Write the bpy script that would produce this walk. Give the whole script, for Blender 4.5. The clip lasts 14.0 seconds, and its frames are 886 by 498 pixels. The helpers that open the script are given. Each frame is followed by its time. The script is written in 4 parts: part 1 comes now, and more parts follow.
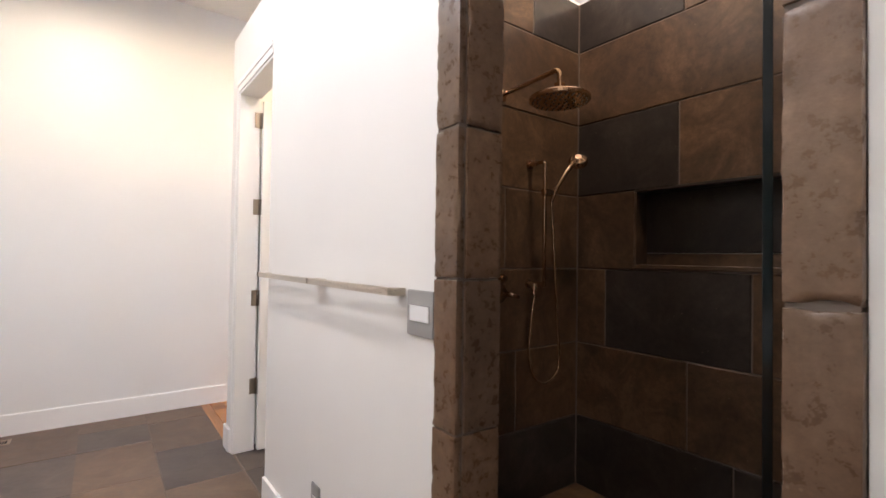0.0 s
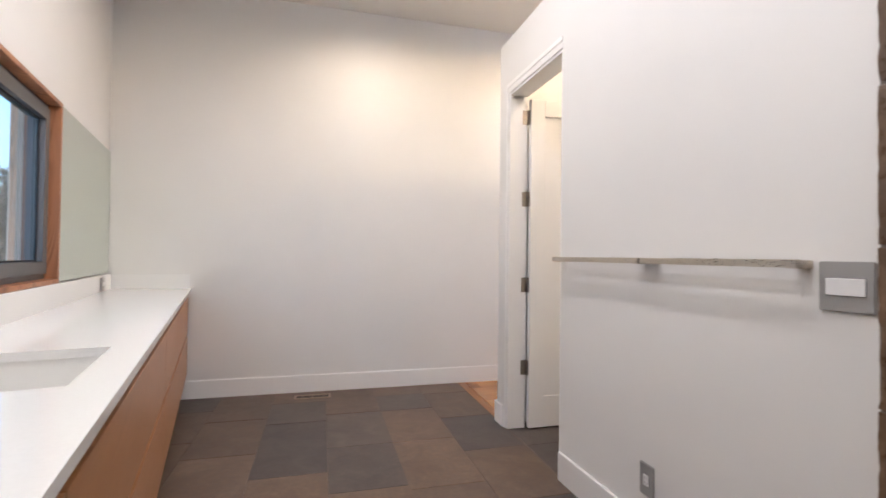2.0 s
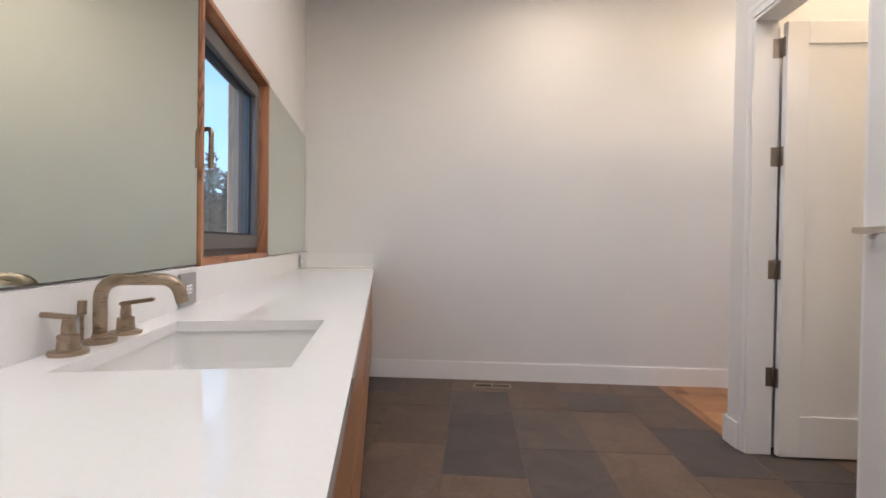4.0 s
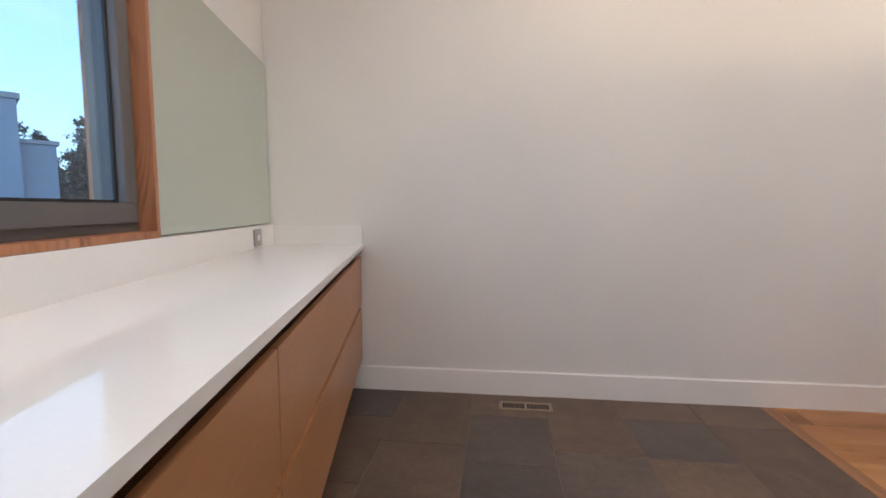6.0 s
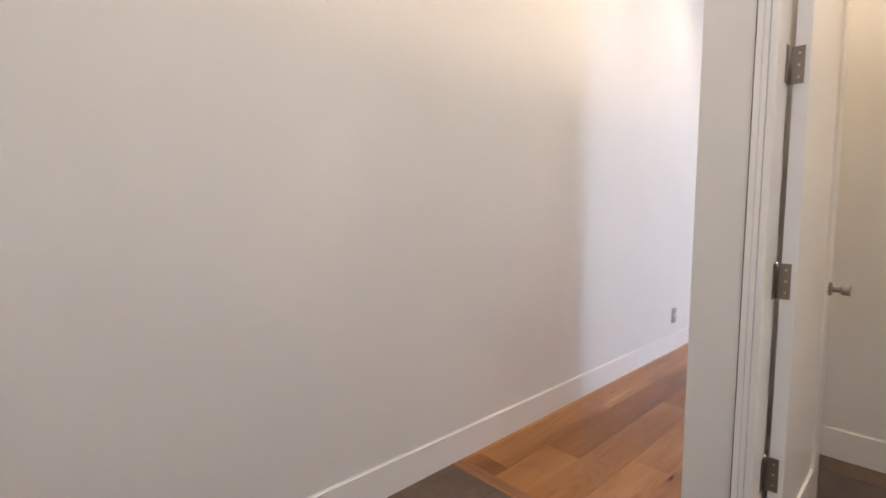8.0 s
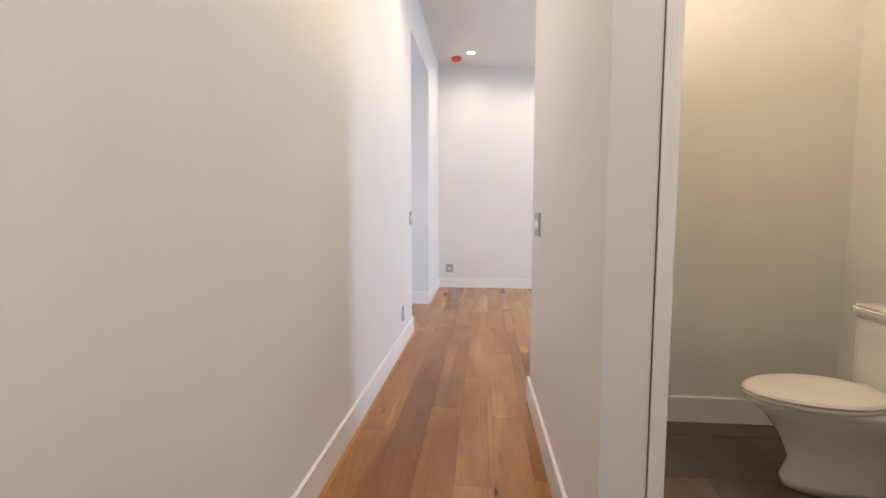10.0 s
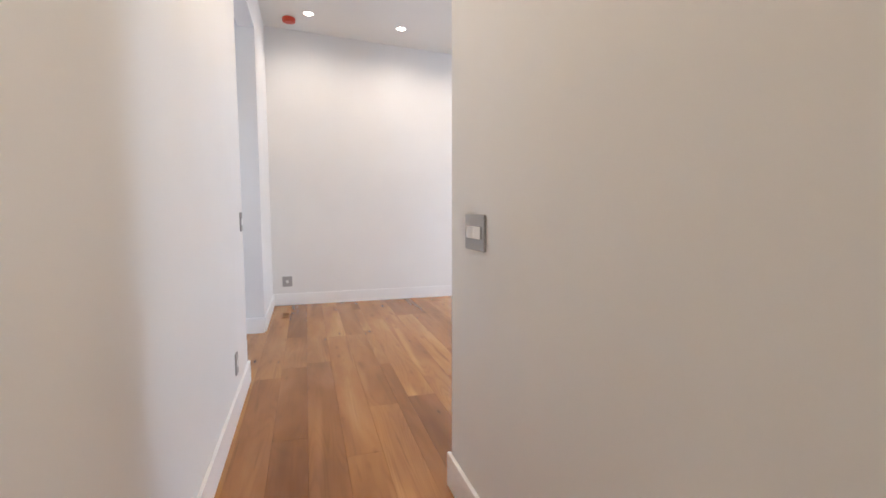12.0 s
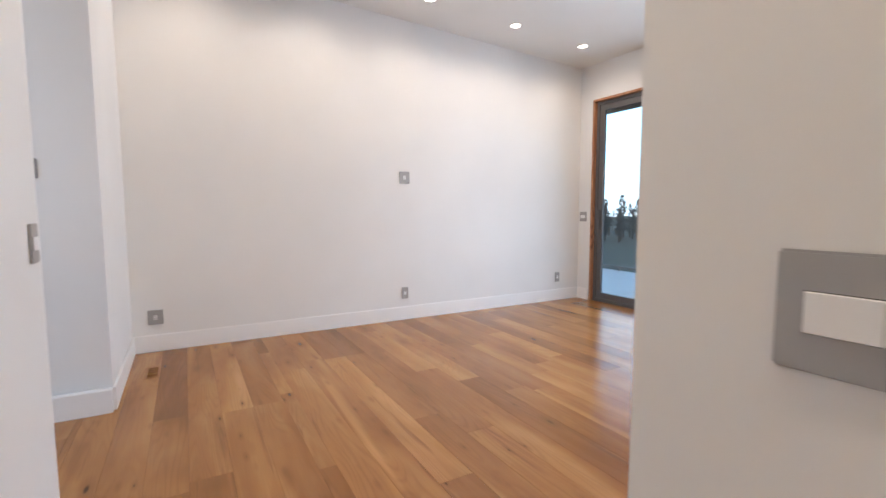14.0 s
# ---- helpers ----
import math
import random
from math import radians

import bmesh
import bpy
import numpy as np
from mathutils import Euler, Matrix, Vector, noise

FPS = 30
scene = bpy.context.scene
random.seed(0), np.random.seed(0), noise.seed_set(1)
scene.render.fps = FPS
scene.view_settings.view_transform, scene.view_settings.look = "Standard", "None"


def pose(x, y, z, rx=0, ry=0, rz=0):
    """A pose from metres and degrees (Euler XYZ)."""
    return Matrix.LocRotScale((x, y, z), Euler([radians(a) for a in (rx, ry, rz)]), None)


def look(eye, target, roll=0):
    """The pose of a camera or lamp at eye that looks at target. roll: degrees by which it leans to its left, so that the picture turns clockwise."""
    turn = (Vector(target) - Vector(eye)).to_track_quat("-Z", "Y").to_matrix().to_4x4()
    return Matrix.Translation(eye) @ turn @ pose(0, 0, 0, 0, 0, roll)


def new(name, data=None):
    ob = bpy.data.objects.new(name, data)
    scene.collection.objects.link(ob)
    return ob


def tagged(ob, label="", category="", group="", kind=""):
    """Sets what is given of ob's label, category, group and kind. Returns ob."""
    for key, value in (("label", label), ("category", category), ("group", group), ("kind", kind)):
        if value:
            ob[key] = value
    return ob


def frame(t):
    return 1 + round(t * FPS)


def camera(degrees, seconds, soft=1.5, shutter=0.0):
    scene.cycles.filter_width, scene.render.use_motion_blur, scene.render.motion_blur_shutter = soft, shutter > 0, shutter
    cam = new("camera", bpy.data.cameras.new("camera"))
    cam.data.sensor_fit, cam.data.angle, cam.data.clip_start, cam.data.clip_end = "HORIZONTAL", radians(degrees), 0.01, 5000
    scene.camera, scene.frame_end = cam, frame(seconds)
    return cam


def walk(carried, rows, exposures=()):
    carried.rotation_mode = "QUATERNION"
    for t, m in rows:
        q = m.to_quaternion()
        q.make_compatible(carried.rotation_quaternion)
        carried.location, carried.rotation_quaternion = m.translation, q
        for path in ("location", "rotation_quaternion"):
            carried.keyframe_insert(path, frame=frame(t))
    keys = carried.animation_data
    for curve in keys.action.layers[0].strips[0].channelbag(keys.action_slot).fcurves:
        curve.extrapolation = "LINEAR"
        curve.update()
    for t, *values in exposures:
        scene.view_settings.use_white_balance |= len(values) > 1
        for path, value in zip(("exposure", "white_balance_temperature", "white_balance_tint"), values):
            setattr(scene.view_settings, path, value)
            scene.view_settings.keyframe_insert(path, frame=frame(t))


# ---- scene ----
SKY = 0.12
W_BED, W_BATH, W_FAR, W_HALL, W_ROW, W_TOILET, W_SHOWER = 32, 40, 47, 47, 13, 68, 44
W_SLIDE, W_LAND = 66, 40
BLUE = (0.62, 0.78, 1.0)
cam = camera(87.6, 14.0, 1.5, 0.3)
EXPOSURES = [(0.0, 0.66, 6050, 16), (1.5, 0.44, 6000, 16), (3.0, 0.09, 6050, 16), (5.5, -0.05, 6100, 17), (9.0, 0.06, 6450, 16), (11.5, -0.03, 6550, 14), (14.0, -0.23, 6750, 15)]
PATH = [
    (0, (0.166, 0.237, 1.264), (1.354, 1.846, 1.3), 0.8),
    (0.5, (0.041, 0.288, 1.258), (1.215, 1.907, 1.287), 0.7),
    (1, (-0.129, 0.336, 1.24), (0.886, 2.059, 1.277), 0.6),
    (1.5, (-0.267, 0.408, 1.214), (0.464, 2.269, 1.245), 0.8),
    (2, (-0.392, 0.434, 1.175), (0.120, 2.367, 1.205), 0.7),
    (2.5, (-0.448, 0.507, 1.159), (-0.139, 2.483, 1.176), 0.5),
    (3, (-0.515, 0.585, 1.12), (-0.412, 2.583, 1.144), 0.6),
    (5.5, (-0.655, 1.563, 1.092), (-0.863, 3.546, 0.933), 0.3),
    (6, (-0.605, 1.882, 1.109), (-0.837, 3.86, 0.929), 0.0),
    (6.5, (-0.607, 2.197, 1.091), (-0.571, 4.191, 0.948), 0.5),
    (7, (-0.593, 2.517, 1.116), (-0.046, 4.436, 0.979), 0.5),
    (7.5, (-0.579, 2.815, 1.16), (0.434, 4.533, 1.002), 0.4),
    (8, (-0.591, 3.075, 1.174), (0.771, 4.531, 1.013), 0.2),
    (8.5, (-0.599, 3.299, 1.189), (1.050, 4.419, 1.029), -0.2),
    (9, (-0.581, 3.513, 1.197), (1.250, 4.302, 1.032), -0.1),
    (11.5, (0.314, 4.146, 1.191), (2.253, 3.687, 1.016), -0.1),
    (12, (0.648, 4.157, 1.199), (2.558, 3.591, 1.023), -0.1),
    (12.5, (0.983, 4.175, 1.204), (2.867, 3.53, 1.026), -0.1),
    (13, (1.338, 4.163, 1.216), (3.193, 3.439, 1.037), -0.1),
    (13.5, (1.694, 4.166, 1.224), (3.497, 3.32, 1.045), -0.0),
    (14, (2.025, 4.145, 1.22), (3.764, 3.173, 1.047), -0.1),
]
walk(cam, [(t, look(eye, target, roll)) for t, eye, target, roll in PATH], EXPOSURES)

# ---- world and lights ----
world = bpy.data.worlds.new("dusk_sky")
scene.world = world
world.use_nodes = True
wn = world.node_tree.nodes
sky = wn.new("ShaderNodeTexSky")
sky.sky_type, sky.sun_disc = "NISHITA", False
sky.sun_elevation, sky.sun_rotation = radians(24), radians(45)
sky.dust_density, sky.ozone_density = 0.3, 3.0
bg = wn["Background"]
bg.inputs["Strength"].default_value = SKY
world.node_tree.links.new(sky.outputs[0], bg.inputs[0])
sun = new("sun", bpy.data.lights.new("sun", "SUN"))
sun.data.energy, sun.data.angle, sun.data.color = 0.5, radians(15), (0.9, 0.92, 1.0)
sun.matrix_world = look((14.5, 14.5, 20), (8, 8, 16))


def lamp_spot(x, y, z, watts, colour, cone=130, blend=0.9, radius=0.045):
    """A downward lamp under a recessed light."""
    d = bpy.data.lights.new("downlight_lamp", "SPOT")
    d.energy, d.color, d.spot_size, d.spot_blend, d.shadow_soft_size = watts, colour, radians(cone), blend, radius
    o = new("downlight_lamp", d)
    o.location = (x, y, z)
    return o


def window_light(at, towards, w, h, watts, colour):
    """Skylight that enters through an opening."""
    d = bpy.data.lights.new("window_daylight", "AREA")
    d.shape, d.size, d.size_y, d.energy, d.color = "RECTANGLE", w, h, watts, colour
    o = new("window_daylight", d)
    o.matrix_world = look(at, towards)
    return o


# ---- materials ----
def mat(name, base, rough=0.5, metal=0.0, spec=0.5):
    m = bpy.data.materials.new(name)
    m.use_nodes = True
    b = m.node_tree.nodes["Principled BSDF"]
    b.inputs["Base Color"].default_value = (*base, 1)
    b.inputs["Roughness"].default_value = rough
    b.inputs["Metallic"].default_value = metal
    b.inputs["Specular IOR Level"].default_value = spec
    return m


def node(m, kind, **values):
    n = m.node_tree.nodes.new(kind)
    for k, v in values.items():
        if k in n.inputs:
            n.inputs[k].default_value = v
    return n


def link(m, a, b):
    m.node_tree.links.new(a, b)


def coords(m, scale=(1, 1, 1), offset_random=False):
    """World-sized coordinates, shifted for each object where asked."""
    geo = node(m, "ShaderNodeNewGeometry")
    mp = node(m, "ShaderNodeMapping")
    mp.inputs["Scale"].default_value = scale
    if offset_random:
        info = node(m, "ShaderNodeObjectInfo")
        k = node(m, "ShaderNodeVectorMath")
        k.operation = "SCALE"
        comb = node(m, "ShaderNodeCombineXYZ")
        for i, f in enumerate((37.0, 91.0, 53.0)):
            mul = node(m, "ShaderNodeMath")
            mul.operation = "MULTIPLY"
            mul.inputs[1].default_value = f
            link(m, info.outputs["Random"], mul.inputs[0])
            link(m, mul.outputs[0], comb.inputs[i])
        add = node(m, "ShaderNodeVectorMath")
        add.operation = "ADD"
        link(m, geo.outputs["Position"], add.inputs[0])
        link(m, comb.outputs[0], add.inputs[1])
        link(m, add.outputs[0], mp.inputs["Vector"])
    else:
        link(m, geo.outputs["Position"], mp.inputs["Vector"])
    return mp.outputs[0]


def noise_tex(m, vec, scale, detail=4.0, rough=0.55, distort=0.0):
    n = node(m, "ShaderNodeTexNoise", Scale=scale, Detail=detail, Roughness=rough, Distortion=distort)
    link(m, vec, n.inputs["Vector"])
    return n.outputs["Fac"]


def ramp(m, fac, stops):
    r = node(m, "ShaderNodeValToRGB")
    el = r.color_ramp.elements
    while len(el) < len(stops):
        el.new(0.5)
    for e, (p, c) in zip(el, stops):
        e.position, e.color = p, (*c, 1)
    link(m, fac, r.inputs[0])
    return r.outputs[0]


def mix(m, fac, a, b, mode="MIX"):
    x = node(m, "ShaderNodeMix")
    x.data_type, x.blend_type = "RGBA", mode
    for sock, v in ((x.inputs[0], fac), (x.inputs[6], a), (x.inputs[7], b)):
        if isinstance(v, (int, float)):
            sock.default_value = v
        elif isinstance(v, tuple):
            sock.default_value = (*v, 1)
        else:
            link(m, v, sock)
    return x.outputs[2]


def bump(m, fac, strength, distance=0.002, chain=None):
    b = node(m, "ShaderNodeBump", Strength=strength, Distance=distance)
    link(m, fac, b.inputs["Height"])
    if chain is not None:
        link(m, chain, b.inputs["Normal"])
    return b.outputs[0]


def principled(m):
    return m.node_tree.nodes["Principled BSDF"]


def painted(name, base, rough=0.55, mottling=0.03):
    """Rolled wall paint: faint orange peel and a faint large mottling."""
    m = mat(name, base, rough, 0, 0.3)
    v = coords(m)
    big = noise_tex(m, v, 0.9, 3)
    dark = tuple(c * (1 - mottling) for c in base)
    lit = tuple(min(1, c * (1 + mottling * 0.5)) for c in base)
    link(m, ramp(m, big, [(0.35, dark), (0.65, lit)]), principled(m).inputs["Base Color"])
    fine = noise_tex(m, v, 260, 2)
    link(m, bump(m, fine, 0.12, 0.0006), principled(m).inputs["Normal"])
    return m


M_WALL = painted("white_wall_paint", (0.78, 0.77, 0.755))
M_CEIL = painted("ceiling_paint", (0.78, 0.76, 0.72), 0.7)
M_TRIM = mat("white_trim_enamel", (0.85, 0.84, 0.83), 0.32, 0, 0.45)
_v = coords(M_TRIM)
link(M_TRIM, bump(M_TRIM, noise_tex(M_TRIM, _v, 60, 3), 0.05, 0.0008), principled(M_TRIM).inputs["Normal"])


def stone(name, browns, darks=None, rough=0.42, bump_k=0.35):
    """Slate-like slab tile: clouded tone, small pits, scratches; each tile its own tone."""
    m = mat(name, browns[0], rough, 0, 0.4)
    v = coords(m, offset_random=True)
    cloud = noise_tex(m, v, 4.2, 8, 0.66, 0.9)
    col = ramp(m, cloud, [(0.32, browns[0]), (0.5, browns[1]), (0.68, browns[2])])
    fine = noise_tex(m, v, 34, 6, 0.7)
    col = mix(m, 0.55, col, ramp(m, fine, [(0.3, (0.25, 0.24, 0.23)), (0.7, (0.75, 0.74, 0.72))]), "OVERLAY")
    vor = node(m, "ShaderNodeTexVoronoi", Scale=22.0)
    link(m, v, vor.inputs["Vector"])
    fleck = ramp(m, vor.outputs["Distance"], [(0.03, (0.6, 0.6, 0.6)), (0.07, (0, 0, 0))])
    col = mix(m, mix(m, 0.45, (0, 0, 0), fleck), col, (0.35, 0.28, 0.2))
    info = node(m, "ShaderNodeObjectInfo")
    tone = ramp(m, info.outputs["Random"], [(0.0, (0.78, 0.78, 0.8)), (1.0, (1.18, 1.14, 1.08))])
    col = mix(m, 1.0, col, tone, "MULTIPLY")
    link(m, col, principled(m).inputs["Base Color"])
    r = ramp(m, fine, [(0.2, (rough - 0.1,) * 3), (0.8, (rough + 0.16,) * 3)])
    link(m, r, principled(m).inputs["Roughness"])
    n1 = bump(m, noise_tex(m, v, 9, 8, 0.62), bump_k, 0.006)
    link(m, bump(m, fine, 0.25, 0.0015, n1), principled(m).inputs["Normal"])
    return m


M_TILE_BROWN = stone("brown_slate_tile", [(0.090, 0.061, 0.046), (0.114, 0.079, 0.059), (0.140, 0.099, 0.074)])
M_TILE_DARK = stone("dark_slate_tile", [(0.060, 0.049, 0.046), (0.077, 0.063, 0.058), (0.098, 0.080, 0.072)])
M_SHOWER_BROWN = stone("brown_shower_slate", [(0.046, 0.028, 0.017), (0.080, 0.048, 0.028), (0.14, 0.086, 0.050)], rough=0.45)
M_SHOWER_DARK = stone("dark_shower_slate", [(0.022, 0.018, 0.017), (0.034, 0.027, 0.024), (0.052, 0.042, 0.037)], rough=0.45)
M_PIER = stone("aged_pier_slate", [(0.100, 0.061, 0.039), (0.138, 0.087, 0.056), (0.180, 0.119, 0.079)], rough=0.28, bump_k=0.45)
M_GROUT = mat("grey_brown_grout", (0.14, 0.112, 0.094), 0.9)
link(M_GROUT, bump(M_GROUT, noise_tex(M_GROUT, coords(M_GROUT), 180, 3), 0.4, 0.001), principled(M_GROUT).inputs["Normal"])


def wood(name, tones, along, scale=1.0, rough=0.38, per_piece=True, knots=True, figure=0.5, pores=0.06):
    """Planed timber with the grain along one axis ('x', 'y' or 'z'): arched growth lines, soft tone drift, fine pores."""
    m = mat(name, tones[1], rough, 0, 0.45)

    def stretched(a, b):
        st = {"x": (a, b, b), "y": (b, a, b), "z": (b, b, a)}[along]
        return coords(m, tuple(c * scale for c in st), per_piece)

    drift = noise_tex(m, stretched(0.8, 4.5), 1.0, 3, 0.5, 0.4)
    col = ramp(m, drift, [(0.3, tones[0]), (0.5, tones[1]), (0.7, tones[2])])
    field = noise_tex(m, stretched(0.55, 5.0), 1.0, 1.5, 0.4, 0.5)
    rings = node(m, "ShaderNodeMath")
    rings.operation = "MULTIPLY"
    rings.inputs[1].default_value = 130.0
    link(m, field, rings.inputs[0])
    sine = node(m, "ShaderNodeMath")
    sine.operation = "SINE"
    link(m, rings.outputs[0], sine.inputs[0])
    band = node(m, "ShaderNodeMapRange")
    band.inputs["From Min"].default_value, band.inputs["From Max"].default_value = -1.0, 1.0
    link(m, sine.outputs[0], band.inputs["Value"])
    broken = ramp(m, noise_tex(m, stretched(1.2, 6.0), 1.0, 2), [(0.38, (0, 0, 0)), (0.62, (1, 1, 1))])
    line = ramp(m, band.outputs[0], [(0.0, (figure, figure, figure)), (0.45, (0.1 * figure,) * 3), (1.0, (0, 0, 0))])
    col = mix(m, mix(m, 1.0, line, broken, "MULTIPLY"), col, tuple(c * 0.55 for c in tones[0]))
    pore = noise_tex(m, stretched(5.0, 150.0), 1.0, 3, 0.6)
    col = mix(m, pores, col, ramp(m, pore, [(0.35, (0.2, 0.2, 0.2)), (0.65, (0.8, 0.8, 0.8))]), "OVERLAY")
    if per_piece:
        sap = ramp(m, noise_tex(m, stretched(0.4, 7.0), 1.0, 2, 0.5, 0.3), [(0.62, (0, 0, 0)), (0.74, (0.5, 0.5, 0.5))])
        col = mix(m, sap, col, tuple(min(1, c * 1.35) for c in tones[2]))
        info = node(m, "ShaderNodeObjectInfo")
        tone = ramp(m, info.outputs["Random"], [(0.0, (0.66, 0.58, 0.52)), (0.18, (0.86, 0.82, 0.79)), (0.7, (1.03, 1.02, 1.01)), (1.0, (1.20, 1.23, 1.26))])
        col = mix(m, 1.0, col, tone, "MULTIPLY")
    if knots:
        streak = ramp(m, noise_tex(m, stretched(0.9, 16.0), 1.0, 3, 0.6, 0.5), [(0.62, (0, 0, 0)), (0.74, (0.55, 0.55, 0.55))])
        col = mix(m, streak, col, tuple(c * 0.5 for c in tones[0]))
        warp = noise_tex(m, stretched(3.0, 9.0), 1.0, 2)
        for reach, core, rim, k_rgb in ((1.0, 0.018, 0.055, 0.85), (1.9, 0.02, 0.05, 0.7)):
            kv = coords(m, tuple(c * reach for c in {"x": (1.5, 5.2, 1), "y": (5.2, 1.5, 1), "z": (5.2, 1, 1.5)}[along]), per_piece)
            vor = node(m, "ShaderNodeTexVoronoi", Scale=1.0)
            link(m, kv, vor.inputs["Vector"])
            d = node(m, "ShaderNodeMath")
            d.operation = "MULTIPLY_ADD"
            d.inputs[1].default_value, d.inputs[2].default_value = 0.10, -0.05
            link(m, warp, d.inputs[0])
            e = node(m, "ShaderNodeMath")
            e.operation = "ADD"
            link(m, vor.outputs["Distance"], e.inputs[0])
            link(m, d.outputs[0], e.inputs[1])
            halo = ramp(m, e.outputs[0], [(0.05, (0.4, 0.4, 0.4)), (0.2, (0, 0, 0))])
            col = mix(m, halo, col, tuple(c * 0.62 for c in tones[0]))
            k = ramp(m, e.outputs[0], [(core, (k_rgb,) * 3), (rim, (0, 0, 0))])
            col = mix(m, k, col, tuple(c * 0.16 for c in tones[0]))
    link(m, col, principled(m).inputs["Base Color"])
    link(m, ramp(m, broken, [(0.0, (rough + 0.02,) * 3), (1.0, (rough - 0.02,) * 3)]), principled(m).inputs["Roughness"])
    return m


M_PLANK = wood("oiled_oak_plank", [(0.28, 0.117, 0.036), (0.37, 0.166, 0.053), (0.46, 0.228, 0.084)], "x", rough=0.24, figure=0.2, pores=0.04)
principled(M_PLANK).inputs["Specular IOR Level"].default_value = 0.32
M_BORDER = wood("oak_border_board", [(0.22, 0.09, 0.03), (0.34, 0.15, 0.055), (0.42, 0.2, 0.08)], "y", per_piece=False, knots=False)
M_CABINET = wood("vertical_grain_fir", [(0.40, 0.185, 0.08), (0.43, 0.205, 0.09), (0.46, 0.225, 0.105)], "y", 0.8, 0.36, False, False, 0.10, 0.04)
# dark brown that paints the shade in cabinet recesses; also shows in plank joints
M_SHADE_JOINT = mat("recess_shade_and_joint_brown", (0.12, 0.045, 0.02), 0.6)
M_FRAMEWOOD = wood("fir_window_frame", [(0.36, 0.15, 0.075), (0.44, 0.20, 0.10), (0.52, 0.26, 0.14)], "z", 1.5, 0.4, False, False, 1.0)
M_QUARTZ = mat("white_quartz", (0.84, 0.83, 0.81), 0.035, 0, 0.5)
_v = coords(M_QUARTZ)
link(M_QUARTZ, ramp(M_QUARTZ, noise_tex(M_QUARTZ, _v, 90, 5, 0.7), [(0.3, (0.825, 0.82, 0.81)), (0.6, (0.85, 0.845, 0.835))]), principled(M_QUARTZ).inputs["Base Color"])
M_PORCELAIN = mat("white_porcelain", (0.83, 0.82, 0.80), 0.08, 0, 0.5)
M_BRONZE = mat("brushed_bronze", (0.42, 0.33, 0.24), 0.30, 1.0)
M_COPPER = mat("polished_bronze", (0.62, 0.44, 0.30), 0.2, 1.0)
M_NICKEL = mat("brushed_nickel", (0.62, 0.56, 0.48), 0.33, 1.0)
M_HINGE = mat("satin_nickel_hinge", (0.33, 0.29, 0.25), 0.36, 1.0)
for _m in (M_BRONZE, M_NICKEL):
    _n = noise_tex(_m, coords(_m, (40, 40, 400)), 1.0, 3)
    link(_m, ramp(_m, _n, [(0.3, (0.24,) * 3), (0.7, (0.4,) * 3)]), principled(_m).inputs["Roughness"])
M_PLATE = mat("grey_metal_plate", (0.36, 0.355, 0.35), 0.42, 0.25)
M_SWITCH = mat("white_switch_plastic", (0.80, 0.80, 0.80), 0.35)
M_DARKGAP = mat("dark_slot", (0.015, 0.013, 0.012), 0.8)
M_GAP = mat("grey_reveal_shade", (0.15, 0.145, 0.15), 0.8)
M_RED = mat("red_dust_cover", (0.65, 0.06, 0.03), 0.35)
M_ALU = mat("bronze_grey_frame", (0.13, 0.125, 0.125), 0.45, 0.2)
M_SIDING = painted("grey_outer_wall", (0.35, 0.35, 0.36), 0.8)
M_VENT = mat("tan_metal_register", (0.30, 0.23, 0.17), 0.45, 0.2)
M_RUBBER = mat("black_gasket", (0.01, 0.01, 0.012), 0.5)
M_MIRROR = mat("silvered_mirror", (0.71, 0.77, 0.70), 0.0, 1.0)
M_LENS = mat("lamp_lens", (1, 1, 1), 0.5)
principled(M_LENS).inputs["Emission Color"].default_value = (1.0, 0.93, 0.82, 1)
principled(M_LENS).inputs["Emission Strength"].default_value = 12.0
M_GLASS = mat("clear_glass", (0.95, 0.98, 0.97), 0.0)
principled(M_GLASS).inputs["Transmission Weight"].default_value = 1.0
principled(M_GLASS).inputs["IOR"].default_value = 1.45
M_GLASSEDGE = mat("dark_green_glass_edge", (0.003, 0.006, 0.007), 0.12, 0, 0.25)


# ---- mesh helpers ----
def obj_from(name, bm, material):
    me = bpy.data.meshes.new(name)
    bm.to_mesh(me)
    bm.free()
    me.materials.append(material)
    return new(name, me)


def structure(name, bm, material, label, category):
    return tagged(obj_from(name, bm, material), label, category, "", "structure")


def thing(name, m, label, category, group=""):
    """An Empty at the base of a thing."""
    o = new(name)
    o.empty_display_size = 0.1
    o.matrix_basis = m
    return tagged(o, label, category, group)


def part(name, bm, material, parent, label="", smooth=False):
    """One mesh, built in its parent's space, under a thing or a part."""
    o = obj_from(name, bm, material)
    if smooth:
        for p in o.data.polygons:
            p.use_smooth = True
    o.parent = parent
    return tagged(o, label)


def add_box(bm, x0, y0, z0, x1, y1, z1, bev=0.0, seg=1):
    m = Matrix.Translation(((x0 + x1) / 2, (y0 + y1) / 2, (z0 + z1) / 2)) @ Matrix.Diagonal((abs(x1 - x0), abs(y1 - y0), abs(z1 - z0), 1))
    r = bmesh.ops.create_cube(bm, size=1, matrix=m)
    if bev:
        es = list({e for v in r["verts"] for e in v.link_edges})
        bmesh.ops.bevel(bm, geom=es, offset=bev, segments=seg, affect="EDGES", clamp_overlap=True)
    return bm


def box(x0, y0, z0, x1, y1, z1, bev=0.0, seg=1):
    return add_box(bmesh.new(), x0, y0, z0, x1, y1, z1, bev, seg)


def boxes(*rows, bev=0.0):
    bm = bmesh.new()
    for r in rows:
        add_box(bm, *r, bev=bev)
    return bm


